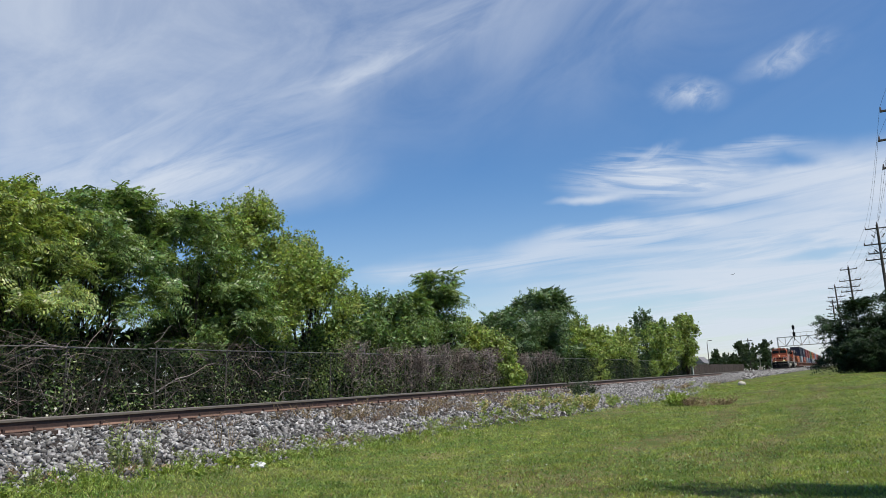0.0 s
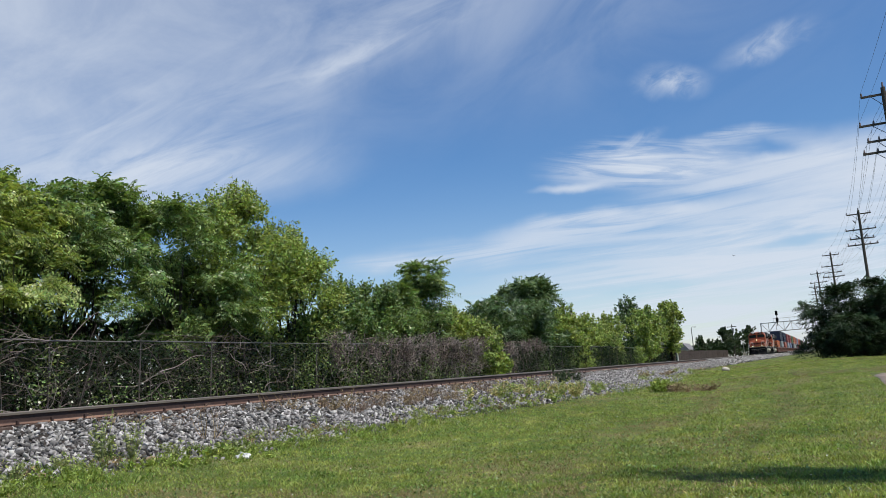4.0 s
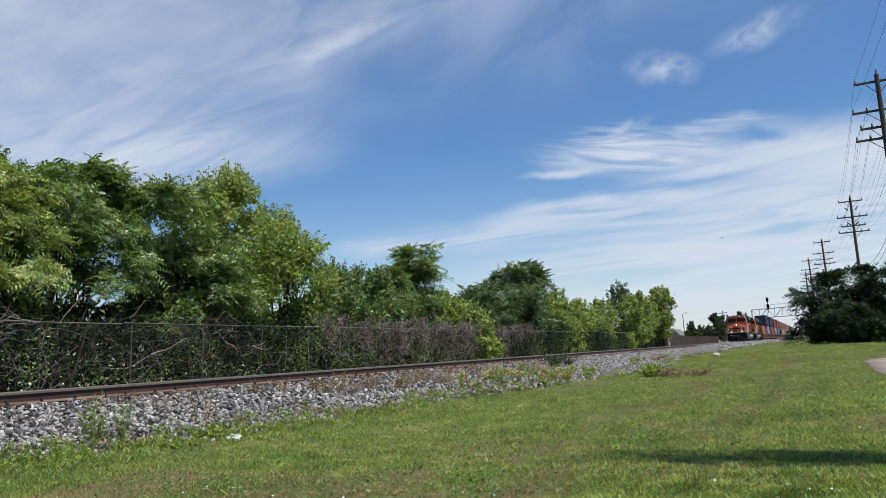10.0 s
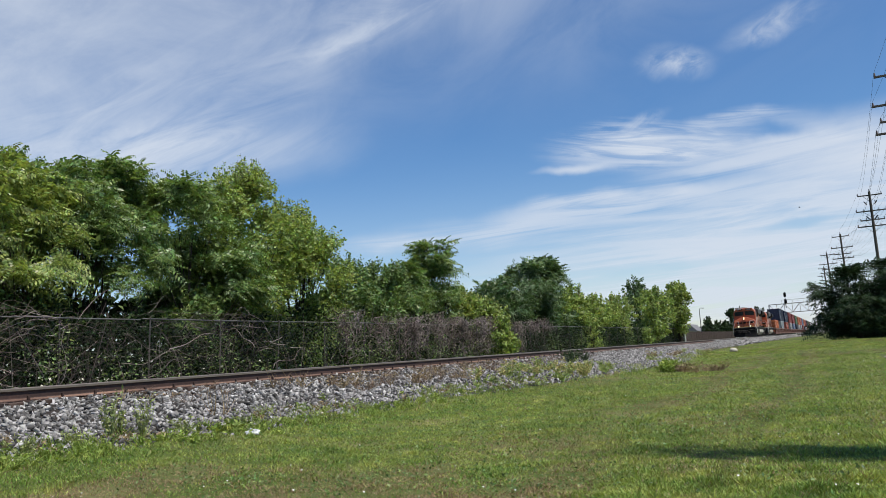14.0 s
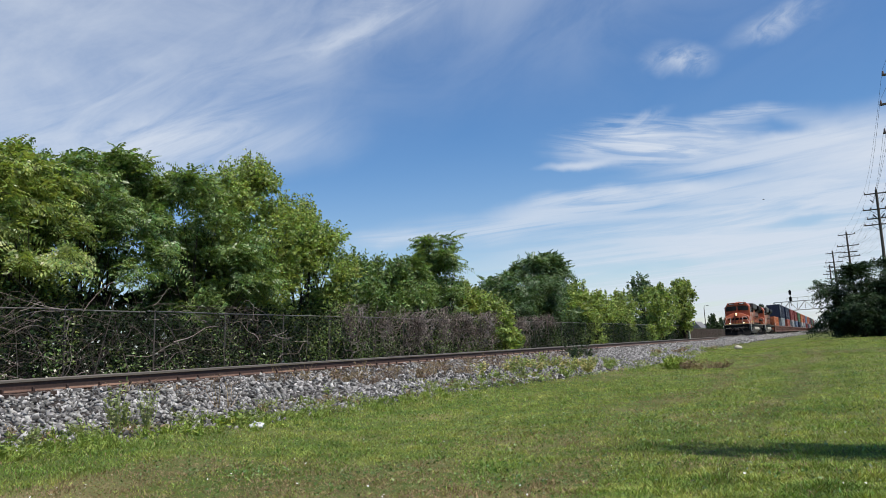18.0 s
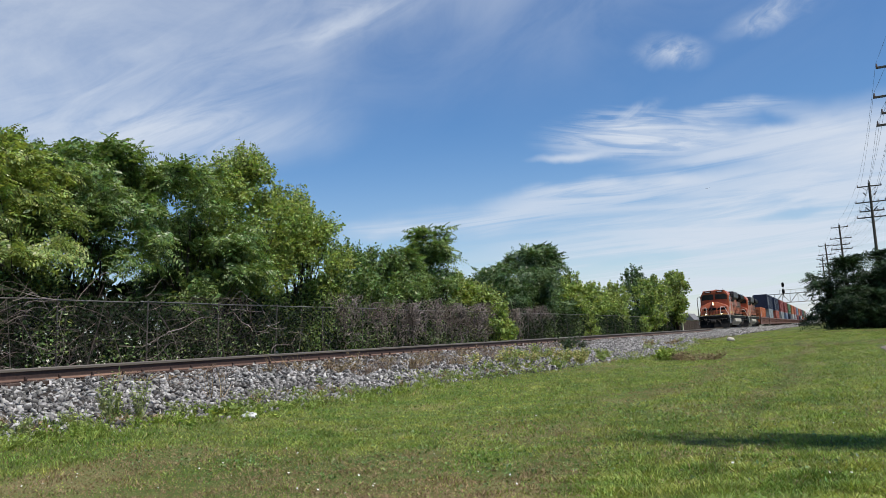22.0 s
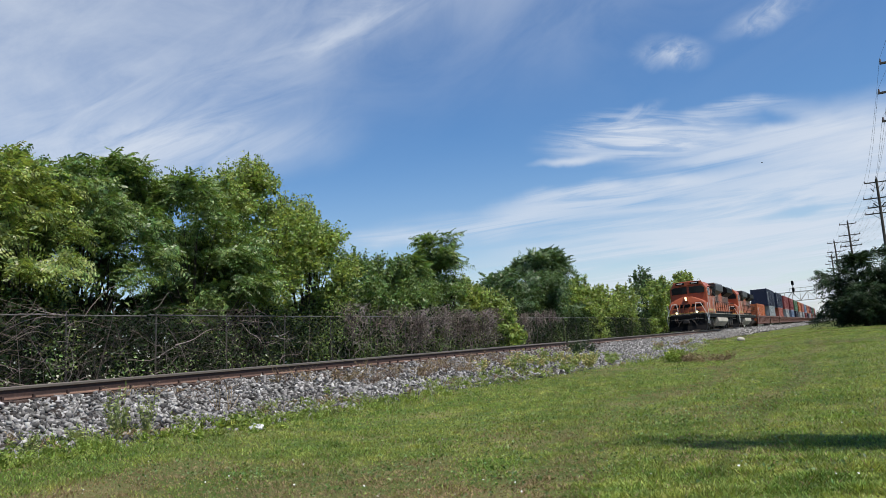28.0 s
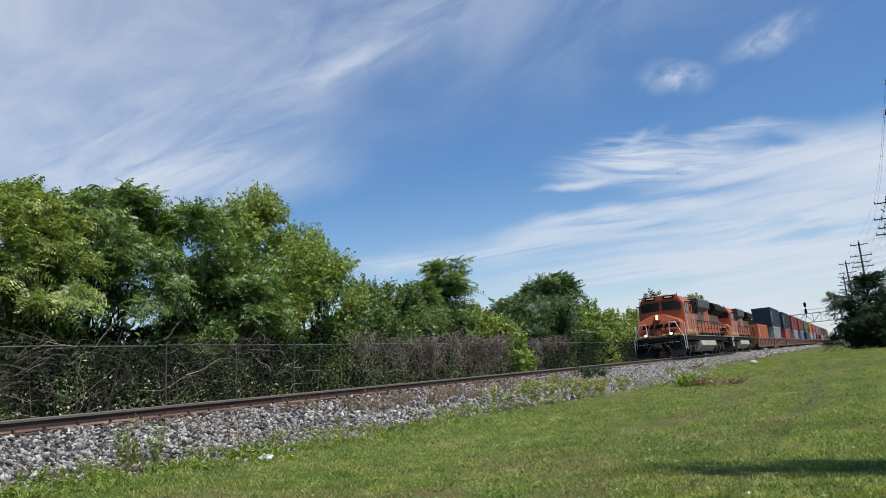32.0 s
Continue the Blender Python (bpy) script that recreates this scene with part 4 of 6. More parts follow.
            part("vent_slat", boxm(min(s * 1.3, s * 1.46), max(s * 1.3, s * 1.46), ya, ya + 0.2, 3.2, 4.05, 0.01), M_BLACK, loco, "tall dark vent slat")
        part("cabinet_handrail", rodm((s * 1.5, 5.6, 1.7), (s * 1.5, 5.6, 3.0), 0.02, seg=6), M_WHITE, loco)
    part("auxiliary_cabinet", prism([(-1.32, 1.68), (1.32, 1.68), (1.32, 3.9), (1.1, 4.2), (-1.1, 4.2), (-1.32, 3.9)], 5.4, 8.3, bevel=0.03), M_ORANGE, loco, "orange cabinet behind the cab")
    part("dynamic_brake_housing", prism([(-1.46, 3.72), (-1.0, 3.5), (1.0, 3.5), (1.46, 3.72), (1.5, 4.26), (1.4, 4.37), (-1.4, 4.37), (-1.5, 4.26)], 8.4, 13.6, bevel=0.02), M_SLATE, loco, "dark grey grille housing on the hood")
    part("housing_roof", boxm(-1.42, 1.42, 8.3, 13.7, 4.34, 4.42, 0.02), M_GREY, loco)
    part("exhaust_stack", boxm(-0.3, 0.3, 14.6, 15.5, 4.1, 4.4, 0.03), M_DARKSTEEL, loco)
    part("radiator", prism([(-0.92, 3.4), (0.92, 3.4), (1.5, 3.75), (1.5, 4.15), (1.2, 4.4), (-1.2, 4.4), (-1.5, 4.15), (-1.5, 3.75)], 16.4, 21.2, bevel=0.03), M_BLACK, loco, "flared black radiator wings")
    # walkway railing
    for s in (-1, 1):
        xs = s * 1.43
        for k in range(11):
            y = 5.8 + k * 1.56
            part("stanchion", rodm((xs, y, 1.66), (xs, y, 2.72), 0.022, seg=6), M_BLACK, loco)
        part("handrail", rodm((xs, 5.6, 2.72), (xs, 21.6, 2.72), 0.022, seg=6), M_BLACK, loco)
        part("lower_handrail", rodm((xs, 5.6, 2.2), (xs, 21.6, 2.2), 0.016, seg=6), M_BLACK, loco)
    # fuel tank and trucks
    part("fuel_tank", prism([(-1.42, 1.2), (-1.48, 0.75), (-1.1, 0.28), (1.1, 0.28), (1.48, 0.75), (1.42, 1.2)], 7.9, 14.8, bevel=0.03), M_SILVER, loco, "dusty silver fuel tank")
    for yc in (4.4, 18.3):
        truck = part("truck_frame", boxm(-1.2, 1.2, yc - 2.6, yc + 2.6, 0.55, 0.95, 0.06), M_BLACK, loco)
        for dy in (-1.85, 0, 1.85):
            axle(loco, yc + dy, r=0.53)
            for s in (-1, 1):
                b = boxm(min(s * 0.98, s * 1.25), max(s * 0.98, s * 1.25), yc + dy - 0.2, yc + dy + 0.2, 0.3, 0.75, 0.04)
                part("bearing_box", b, M_DARKSTEEL, truck)
                part("spring", rodm((s * 1.12, yc + dy + 0.4, 0.5), (s * 1.12, yc + dy + 0.4, 0.9), 0.1, seg=8), M_DARKSTEEL, truck)
    # settle the body to its true deck and roof heights over the trucks
    for ob in loco.children_recursive:
        if ob.name.split(".")[0] not in ("wheelset", "truck_frame", "bearing_box", "spring"):
            for v in ob.data.vertices:
                v.co.z = float(np.interp(v.co.z, (0.1, 0.5, 1.66, 3.1, 4.42, 5.0), (0.1, 0.48, 1.4, 2.86, 4.18, 4.72)))
    return loco


CONTAINER_CACHE = {}


def container_mesh(length, height):
    """Corrugated box with corner posts and rails."""
    key = (length, height)
    if key in CONTAINER_CACHE:
        return CONTAINER_CACHE[key]
    w, bm = 1.22, bmesh.new()
    add_box(bm, -w + 0.03, w - 0.03, 0.03, length - 0.03, 0.03, height - 0.03)
    for x in (-w, w - 0.12):
        for y in (0, length - 0.14):
            add_box(bm, x, x + 0.12, y, y + 0.14, 0, height, 0.01)
        for z in (0, height - 0.1):
            add_box(bm, x, x + 0.12, 0.14, length - 0.14, z, z + 0.1)
    n = int(length / 0.55)
    for k in range(n):
        y = 0.3 + (length - 0.6) * k / n
        for s in (-1, 1):
            add_box(bm, min(s * (w - 0.035), s * (w - 0.004)), max(s * (w - 0.035), s * (w - 0.004)), y, y + 0.28, 0.12, height - 0.12)
    for k in range(4):
        for y in (0.0,):
            x = -0.8 + k * 0.53
            add_box(bm, x - 0.02, x + 0.02, y - 0.01, y + 0.03, 0.15, height - 0.15)
    CONTAINER_CACHE[key] = bm
    return bm


def container(m, length, height, mat, label, mark=None):
    key = (length, height)
    if key not in CONTAINER_CACHE:
        container_mesh(length, height)
    bm = CONTAINER_CACHE[key].copy()
    c = thing("shipping_container", m, label, "container", "containers on the train")
    part("body", bm, mat, c)
    if mark is not None:
        part("marking", boxm(1.19, 1.228, length * 0.12, length * 0.12 + 0.5, height * 0.25, height * 0.8), mark, c, "plain pale marking")
    return c


def well_car(y, label):
    car = thing("well_car", pose(TRACK_X, y, RAIL_Z), label, "rail car", "well cars of the train")
    for s in (-1, 1):
        xa, xb = sorted((s * 1.3, s * 1.42))
        part("side_sill", prism([(0.5, 0.28), (0.0, 1.25), (21.0, 1.25), (20.5, 0.28)], xa, xb, axis="x"), M_WELL, car)
        xa, xb = sorted((s * 1.38, s * 1.48))
        part("top_chord", boxm(xa, xb, 0.0, 21.0, 1.2, 1.38, 0.02), M_WELL, car)
        for k in range(9):
            yy = 2.6 + k * 2.0
            part("side_rib", boxm(xa, xb, yy, yy + 0.14, 0.5, 1.2), M_WELL, car)
        part("ladder", boxm(min(s * 1.4, s * 1.46), max(s * 1.4, s * 1.46), 0.2, 0.6, 0.6, 1.9), M_DARKSTEEL, car)
    part("floor_pan", boxm(-1.3, 1.3, 2.3, 18.7, 0.34, 0.44), M_WELL, car)
    for a, b in ((-0.4, 2.3), (18.7, 21.4)):
        part("end_platform", boxm(-1.3, 1.3, a, b, 1.0, 1.24, 0.03), M_WELL, car)
    for yc in (0.9, 20.1):
        part("truck_frame", boxm(-1.1, 1.1, yc - 1.3, yc + 1.3, 0.4, 0.7, 0.05), M_DARKSTEEL, car)
        for dy in (-0.88, 0.88):
            axle(car, yc + dy, r=0.45)
    return car


LAMP = glow("lit_lamp", (1.0, 0.78, 0.45), 2.4)
LENS = GLASS
NOSE_Y = 53.6  # where the nose stands at the clip's end
TRAIN = []
TRAIN.append(locomotive(NOSE_Y, "orange and black diesel freight locomotive with lit headlights", LAMP))
TRAIN.append(locomotive(NOSE_Y + 23.0, "second orange and black diesel freight locomotive", LENS))


def paint(name, c):
    return material(name, c, 0.55, vary=0.2, scale=0.5, fine=6, bump=0.05, second=tuple(k * 0.75 for k in c), mix_scale=0.5)


P = {k: paint(k + "_container_paint", c) for k, c in dict(navy=(0.013, 0.02, 0.058), orange=(0.6, 0.17, 0.05), grey=(0.4, 0.43, 0.44), red=(0.3, 0.05, 0.045), rust=(0.5, 0.13, 0.08), blue=(0.2, 0.28, 0.42), green=(0.1, 0.2, 0.09), white=(0.55, 0.56, 0.56)).items()}
ROWS_OF_CARS = (("orange", None), ("grey", "navy"), ("rust", "navy"), ("grey", "red"), ("blue", "red"), ("navy", "green"), ("white", "orange"), ("grey", "rust"), ("red", "blue"), ("navy", "orange"), ("white", "red"), ("orange", "navy"), ("grey", "green"), ("rust", "red"))
y_car = NOSE_Y + 46.6
for low_c, top_c in ROWS_OF_CARS:
    TRAIN.append(well_car(y_car, "rust-brown well car carrying stacked containers"))
    long_low = 12.19
    TRAIN.append(container(pose(TRACK_X, y_car + 4.4, RAIL_Z + 0.45), long_low, 2.6, P[low_c], "%s corrugated steel container low in a well car" % low_c, P["white"] if low_c in ("orange", "rust") else None))
    if top_c:
        TRAIN.append(container(pose(TRACK_X, y_car + 2.43, RAIL_Z + 3.055), 16.15, 2.75, P[top_c], "%s corrugated steel container stacked on another" % top_c, P["white"] if top_c == "navy" else None))
    y_car += 21.9


# ---- poles, signal bridge and what stands beyond the lawn ----
POLES = [(6.1, 5.3, 15.0), (4.9, 50.2, 15.0), (5.15, 95.3, 15.0), (2.9, 133.7, 15.0), (1.1, 163.9, 15.0), (0.1, 197.5, 15.0)]
ARMS = [(0.35, 1.15), (2.0, 1.45), (2.95, 1.15), (3.6, 1.45)]


def utility_pole(x, y, h, seed):
    r = random.Random(seed)
    gz = float(ground_z(x, y))
    pole = thing("utility_pole", pose(x, y, gz, r.uniform(-0.6, 0.6), r.uniform(-1.2, 0.4), 0 if seed else -27), "tall weathered wooden utility pole with four crossarms", "utility pole", "poles of the power line")
    part("shaft", rodm((0, 0, -0.6), (0, 0, h), 0.19, 0.12, 14), M_POLE, pole)
    part("top_insulator", rodm((0, 0, h), (0, 0, h + 0.28), 0.06, 0.04, 8), M_INSULATOR, pole)
    for k, (d, half) in enumerate(ARMS):
        arm = part("crossarm", boxm(-half, half, 0.1, 0.2, h - d - 0.06, h - d + 0.06, 0.01), M_POLE, pole)
        if seed == 0:
            part("crossarm", boxm(-half, half, -0.26, -0.14, h - d - 0.07, h - d + 0.07, 0.01), M_POLE, pole)
        for s in (-1, 1):
            part("brace", rodm((s * half * 0.55, 0.15, h - d - 0.05), (s * 0.1, 0.13, h - d - 0.62), 0.018, seg=6), M_DARKSTEEL, arm)
            for q in (0.95, 0.48) if k else (0.95,):
                part("insulator", rodm((s * half * q, 0.15, h - d + 0.06), (s * half * q, 0.15, h - d + 0.24), 0.055, 0.035, 8), M_INSULATOR, arm)
    if seed == 2:
        for s in (-1, 1):
            part("cutout_switch", rodm((s * 0.35, 0.2, h - 1.3), (s * 0.62, 0.2, h - 0.95), 0.05, seg=8), M_INSULATOR, pole)
            part("fuse", rodm((s * 0.2, 0.25, h - 2.9), (s * 0.55, 0.25, h - 2.5), 0.06, seg=8), M_BLACK, pole)
    return pole


def sag_line(a, b, sag, n=14):
    t = np.linspace(0, 1, n)[:, None]
    p = np.array(a) * (1 - t) + np.array(b) * t
    p[:, 2] -= (4 * sag * t * (1 - t))[:, 0]
    return p


def build_power_line():
    for k, (x, y, h) in enumerate(POLES):
        utility_pole(x, y, h, k)
    start = (5.0, -45.0, 15.0)
    chain = [start] + POLES
    for k, (d, half) in enumerate(ARMS):
        for q in (-0.95, 0.95) if k == 0 else (-0.95, -0.48, 0.48, 0.95):
            for (xa, ya, ha), (xb, yb, hb) in zip(chain, chain[1:]):
                za, zb = float(ground_z(xa, ya)), float(ground_z(xb, yb))
                v, f = tubes([sag_line((xa + q * half, ya + 0.15, za + ha - d + 0.22), (xb + q * half, yb + 0.15, zb + hb - d + 0.22), 0.7 + 0.12 * k)], [(0.007, 0.007)], 4)
                tagged(new("power_cable", mesh_np("power_cable", v, f, M_CABLE)), "thin dark power cable strung between two poles", "cable", "cables of the power line")
    for d, rr in ((7.0, 0.019), (7.5, 0.014), (8.1, 0.017)):
        for (xa, ya, ha), (xb, yb, hb) in zip(chain, chain[1:]):
            v, f = tubes([sag_line((xa + 0.25, ya, ha - d), (xb + 0.25, yb, hb - d), 1.3)], [(rr, rr)], 4)
            tagged(new("telephone_cable", mesh_np("telephone_cable", v, f, M_CABLE)), "thicker dark cable hung low between two poles", "cable", "cables of the power line")


def signal_bridge():
    y, x0, x1, zb, zt = 250.0, -15.2, 3.0, 7.0, 9.5
    br = thing("signal_bridge", pose(0, y, 0), "pale grey steel truss signal bridge over the track", "signal bridge")
    for dy in (-0.6, 0.6):
        for z in (zb, zt):
            part("chord", boxm(x0, x1, dy - 0.09, dy + 0.09, z - 0.09, z + 0.09), M_BRIDGE, br)
        n = 9
        for k in range(n):
            xa, xb = x0 + (x1 - x0) * k / n, x0 + (x1 - x0) * (k + 1) / n
            part("diagonal", rodm((xa, dy, zb if k % 2 else zt), (xb, dy, zt if k % 2 else zb), 0.07, seg=6), M_BRIDGE, br)
            part("upright", rodm((xa, dy, zb), (xa, dy, zt), 0.06, seg=6), M_BRIDGE, br)
    for x in (x0, x1):
        for dy in (-0.6, 0.6):
            part("leg", boxm(x - 0.12, x + 0.12, dy - 0.12, dy + 0.12, 0, zt), M_BRIDGE, br)
        for k in range(5):
            part("leg_brace", rodm((x, -0.6, 0.3 + k * 1.4), (x, 0.6, 1.7 + k * 1.4), 0.05, seg=6), M_BRIDGE, br)
    part("walkway_rail", boxm(x0 + 3.5, x1, -0.95, -0.9, zt + 1.0, zt + 1.08), M_BRIDGE, br)
    for k in range(10):
        xx = x0 + 3.5 + k * 1.4
        part("rail_post", rodm((xx, -0.92, zt), (xx, -0.92, zt + 1.05), 0.035, seg=6), M_BRIDGE, br)
    sx = -10.7
    part("signal_mast", rodm((sx, -0.8, zt - 1.2), (sx, -0.8, zt + 3.2), 0.08, seg=8), M_BLACK, br)
    for z in (zt + 2.5, zt + 0.65):
        head = part("signal_head", boxm(sx - 0.34, sx + 0.34, -1.0, -0.85, z - 0.62, z + 0.62, 0.2), M_BLACK, br, "black signal head with hooded lenses")
        for k in (-0.34, 0, 0.34):
            part("hood", rodm((sx, -1.0, z + k), (sx, -1.35, z + k), 0.13, seg=10), M_BLACK, head)
    return br


def wooden_fence():
    fence = thing("board_fence", pose(FENCE_X, 0, 0.35), "brown weathered board fence with an uneven top", "fence", kind="structure")
    r = random.Random(4)
    y = 119.5
    mesh = None
    k = 0
    while y < 186:
        hgt = r.uniform(-0.04, 0.06)
        if mesh is None:
            mesh = part("board", boxm(-0.02, 0.02, 0, 0.29, 0, 1.95, 0.004), M_BOARD, fence, at=pose(0, y, hgt)).data
        else:
            part("board", mesh, None, fence, at=pose(r.uniform(-0.01, 0.01), y, hgt))
        y += 0.305
    for z in (0.4, 1.5):
        part("stringer", boxm(-0.1, -0.03, 119.5, 186, z, z + 0.09), M_BOARD, fence)


def street_lamp(x, y, h):
    lamp = thing("street_lamp", pose(x, y, 0.3), "slim grey street lamp with a curved arm", "street lamp")
    part("mast", rodm((0, 0, 0), (0, 0, h), 0.09, 0.06, 10), M_STEEL, lamp)
    v, f = tubes([np.array([(0, 0, h), (0.05, 0, h + 0.35), (0.2, 0, h + 0.5), (0.45, 0, h + 0.47)])], [(0.05, 0.04)], 6)
    part("arm", mesh_np("arm", v, f, M_STEEL, True), None, lamp)
    part("lamp_head", boxm(0.4, 0.8, -0.12, 0.12, h + 0.38, h + 0.5, 0.05), M_GREY, lamp)


def far_house(x, y, w, d, h, label):
    ho = thing("far_building", pose(x, y, 0.2), label, "building")
    part("wall", boxm(-w / 2, w / 2, -d / 2, d / 2, 0, h), M_BRICKWALL, ho)
    part("roof", prism([(-w / 2 - 0.4, h), (w / 2 + 0.4, h), (w / 2 - 1, h + 1.6), (-w / 2 + 1, h + 1.6)], -d / 2 - 0.4, d / 2 + 0.4), M_ROOF, ho)
    for k in range(4):
        xx = -w / 2 + w * (k + 0.5) / 4
        part("window", boxm(xx - 0.5, xx + 0.5, -d / 2 - 0.04, -d / 2 + 0.04, 1.0, 2.2), GLASS, ho)


def path_strip():
    xs_l = lambda y: 1.25 + 0.05 * math.sin(y * 0.8) + max(0.0, (y - 27.5) * 0.33)
    vs, n = [], 60
    for k in range(n):
        y = -8 + k * 0.72
        a = xs_l(y)
        for q in range(5):
            x = a + (4.2 + max(0.0, (y - 27.5) * 0.9)) * q / 4
            vs.append((x, y, float(ground_z(x, y)) + 0.012))
    v = np.array(vs)
    i, j = np.meshgrid(np.arange(n - 1), np.arange(4), indexing="ij")
    a = i * 5 + j
    f = np.stack([a, a + 1, a + 6, a + 5], -1).reshape(-1, 4)
    ob = new("pavement", mesh_np("pavement", v, f, M_ASPHALT, True))
    sol = ob.modifiers.new("thickness", "SOLIDIFY")
    sol.thickness, sol.offset = 0.08, -1
    tagged(ob, "worn pale brown asphalt path beside the lawn", "path", kind="structure")


build_power_line()
signal_bridge()
wooden_fence()
street_lamp(-19.5, 142.0, 5.5)
post_w = thing("white_post", pose(-18.5, 118.2, 0.2), "pale painted steel post at the fence end", "post")
part("shaft", rodm((0, 0, -0.1), (0, 0, 3.05), 0.09, seg=10), M_WHITE, post_w)
part("cap", rodm((0, 0, 3.05), (0, 0, 3.12), 0.11, 0.06, seg=10), M_GREY, post_w)
far_pole = thing("far_utility_pole", pose(-24.0, 260, 0), "distant dark utility pole with one crossarm", "utility pole")
part("shaft", rodm((0, 0, -0.3), (0, 0, 10.4), 0.17, 0.12, 8), M_POLE, far_pole)
part("crossarm", boxm(-1.3, 1.3, -0.08, 0.08, 9.6, 9.8), M_POLE, far_pole)
part("transformer", rodm((0.35, 0, 8.3), (0.35, 0, 9.2), 0.25, seg=10), M_GREY, far_pole)
mast = thing("crossing_signal", pose(-19.7, 240, 0.3), "white crossing signal mast with a crossed sign", "crossing signal")
part("mast", rodm((0, 0, 0), (0, 0, 5.2), 0.09, seg=8), M_SILVER, mast)
for a_ in (-1, 1):
    part("sign_board", add_rod(bmesh.new(), (-0.6, -0.12, 4.3 - 0.5 * a_), (0.6, -0.12, 4.3 + 0.5 * a_), 0.11, seg=4), M_WHITE, mast)
    part("signal_light", rodm((a_ * 0.4, -0.05, 3.0), (a_ * 0.4, -0.3, 3.0), 0.2, seg=10), M_BLACK, mast)
part("base_box", boxm(-0.4, 0.4, -0.3, 0.3, 0, 1.4, 0.03), M_SILVER, mast)
path_strip()
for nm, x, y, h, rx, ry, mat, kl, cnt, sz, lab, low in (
    ("sumac_bush", 1.3, 60.0, 5.1, 2.9, 2.4, M_LEAF_BUSH, "frond", 3400, 0.75, "large green feathered-leaf bush on the lawn's edge, darkened as unlit", -0.06),
    ("sumac_bush", 1.5, 57.6, 2.6, 1.5, 1.6, M_LEAF_BUSH, "frond", 1500, 0.6, "low green bush on the lawn's edge, darkened as unlit", 0.0),
    ("sumac_bush", 4.2, 59.0, 5.3, 2.6, 2.4, M_LEAF_BUSH, "frond", 2600, 0.7, "broad green bush on the lawn's edge, darkened as unlit", 0.0),
    ("sumac_bush", 7.2, 60.0, 5.2, 2.6, 2.4, M_LEAF_BUSH, "frond", 2600, 0.7, "broad green bush beside the path, darkened as unlit", 0.0),
    ("sumac_bush", 2.6, 58.0, 2.4, 2.2, 1.4, M_LEAF_BUSH, "frond", 1500, 0.6, "low green bush on the lawn's edge, darkened as unlit", 0.0),
    ("sumac_bush", 3.2, 63.5, 5.5, 3.0, 2.4, M_LEAF_BUSH, "frond", 2300, 0.75, "tall green bush behind the others, darkened as unlit", 0.0),
    ("sumac_bush", 5.6, 61.5, 5.4, 2.4, 2.2, M_LEAF_BUSH, "frond", 2600, 0.7, "tall green bush behind the others, darkened as unlit", 0.0),
    ("sumac_bush", 0.3, 62.5, 2.4, 1.2, 1.6, M_LEAF_BUSH, "leaf", 900, 0.2, "low green shrub by the track, darkened as unlit", 0.0),
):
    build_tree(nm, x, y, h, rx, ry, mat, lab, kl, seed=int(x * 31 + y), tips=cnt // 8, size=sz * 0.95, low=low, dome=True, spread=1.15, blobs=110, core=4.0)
# beyond: trees and roofs by the crossing
for x, y, h, rx, ry, cnt in ((-23.8, 230, 8.6, 3.2, 4, 3200), (-18.9, 252, 9.2, 1.7, 3, 1800), (-25.9, 200, 5.9, 1.0, 1.2, 700), (-29, 225, 4.6, 3, 6, 1800), (-46, 230, 6, 6, 8, 2200), (-30, 262, 6, 5, 6, 2200), (-60, 240, 7, 8, 8, 2200)):
    build_tree("far_tree", x, y, h, rx, ry, M_LEAF_FAR, "distant dark green tree", "leaf", seed=int(y), tips=cnt // 8, size=0.5, core=2.0, twigs=21, z0=0.2, low=0.08)
for k in range(26):
    build_tree("far_tree", -24 - 6 * math.sin(k * 2.3) ** 2, 270 + k * 15, 7.5 + 2.5 * math.sin(k * 1.7), 5, 8, M_LEAF_FAR, "distant dark green tree along the track", "leaf", seed=900 + k, tips=40, size=1.0, twigs=21, z0=0.0, low=0.0, blobs=30, spread=1.6)
for k in range(12):
    build_tree("far_tree", 14 + 5 * math.sin(k * 1.3), 150 + k * 30, 8.5 + 2 * math.sin(k * 2.1), 6, 9, M_LEAF_FAR, "distant dark green tree past the poles", "leaf", seed=950 + k, tips=50, size=1.0, twigs=21, z0=0.0, low=0.0, blobs=30, spread=1.6)
far_house(-33.5, 206, 9, 10, 3.1, "distant pale building with a grey roof")
far_house(-34, 60, 16, 8, 2.6, "low pale building standing behind the trees")


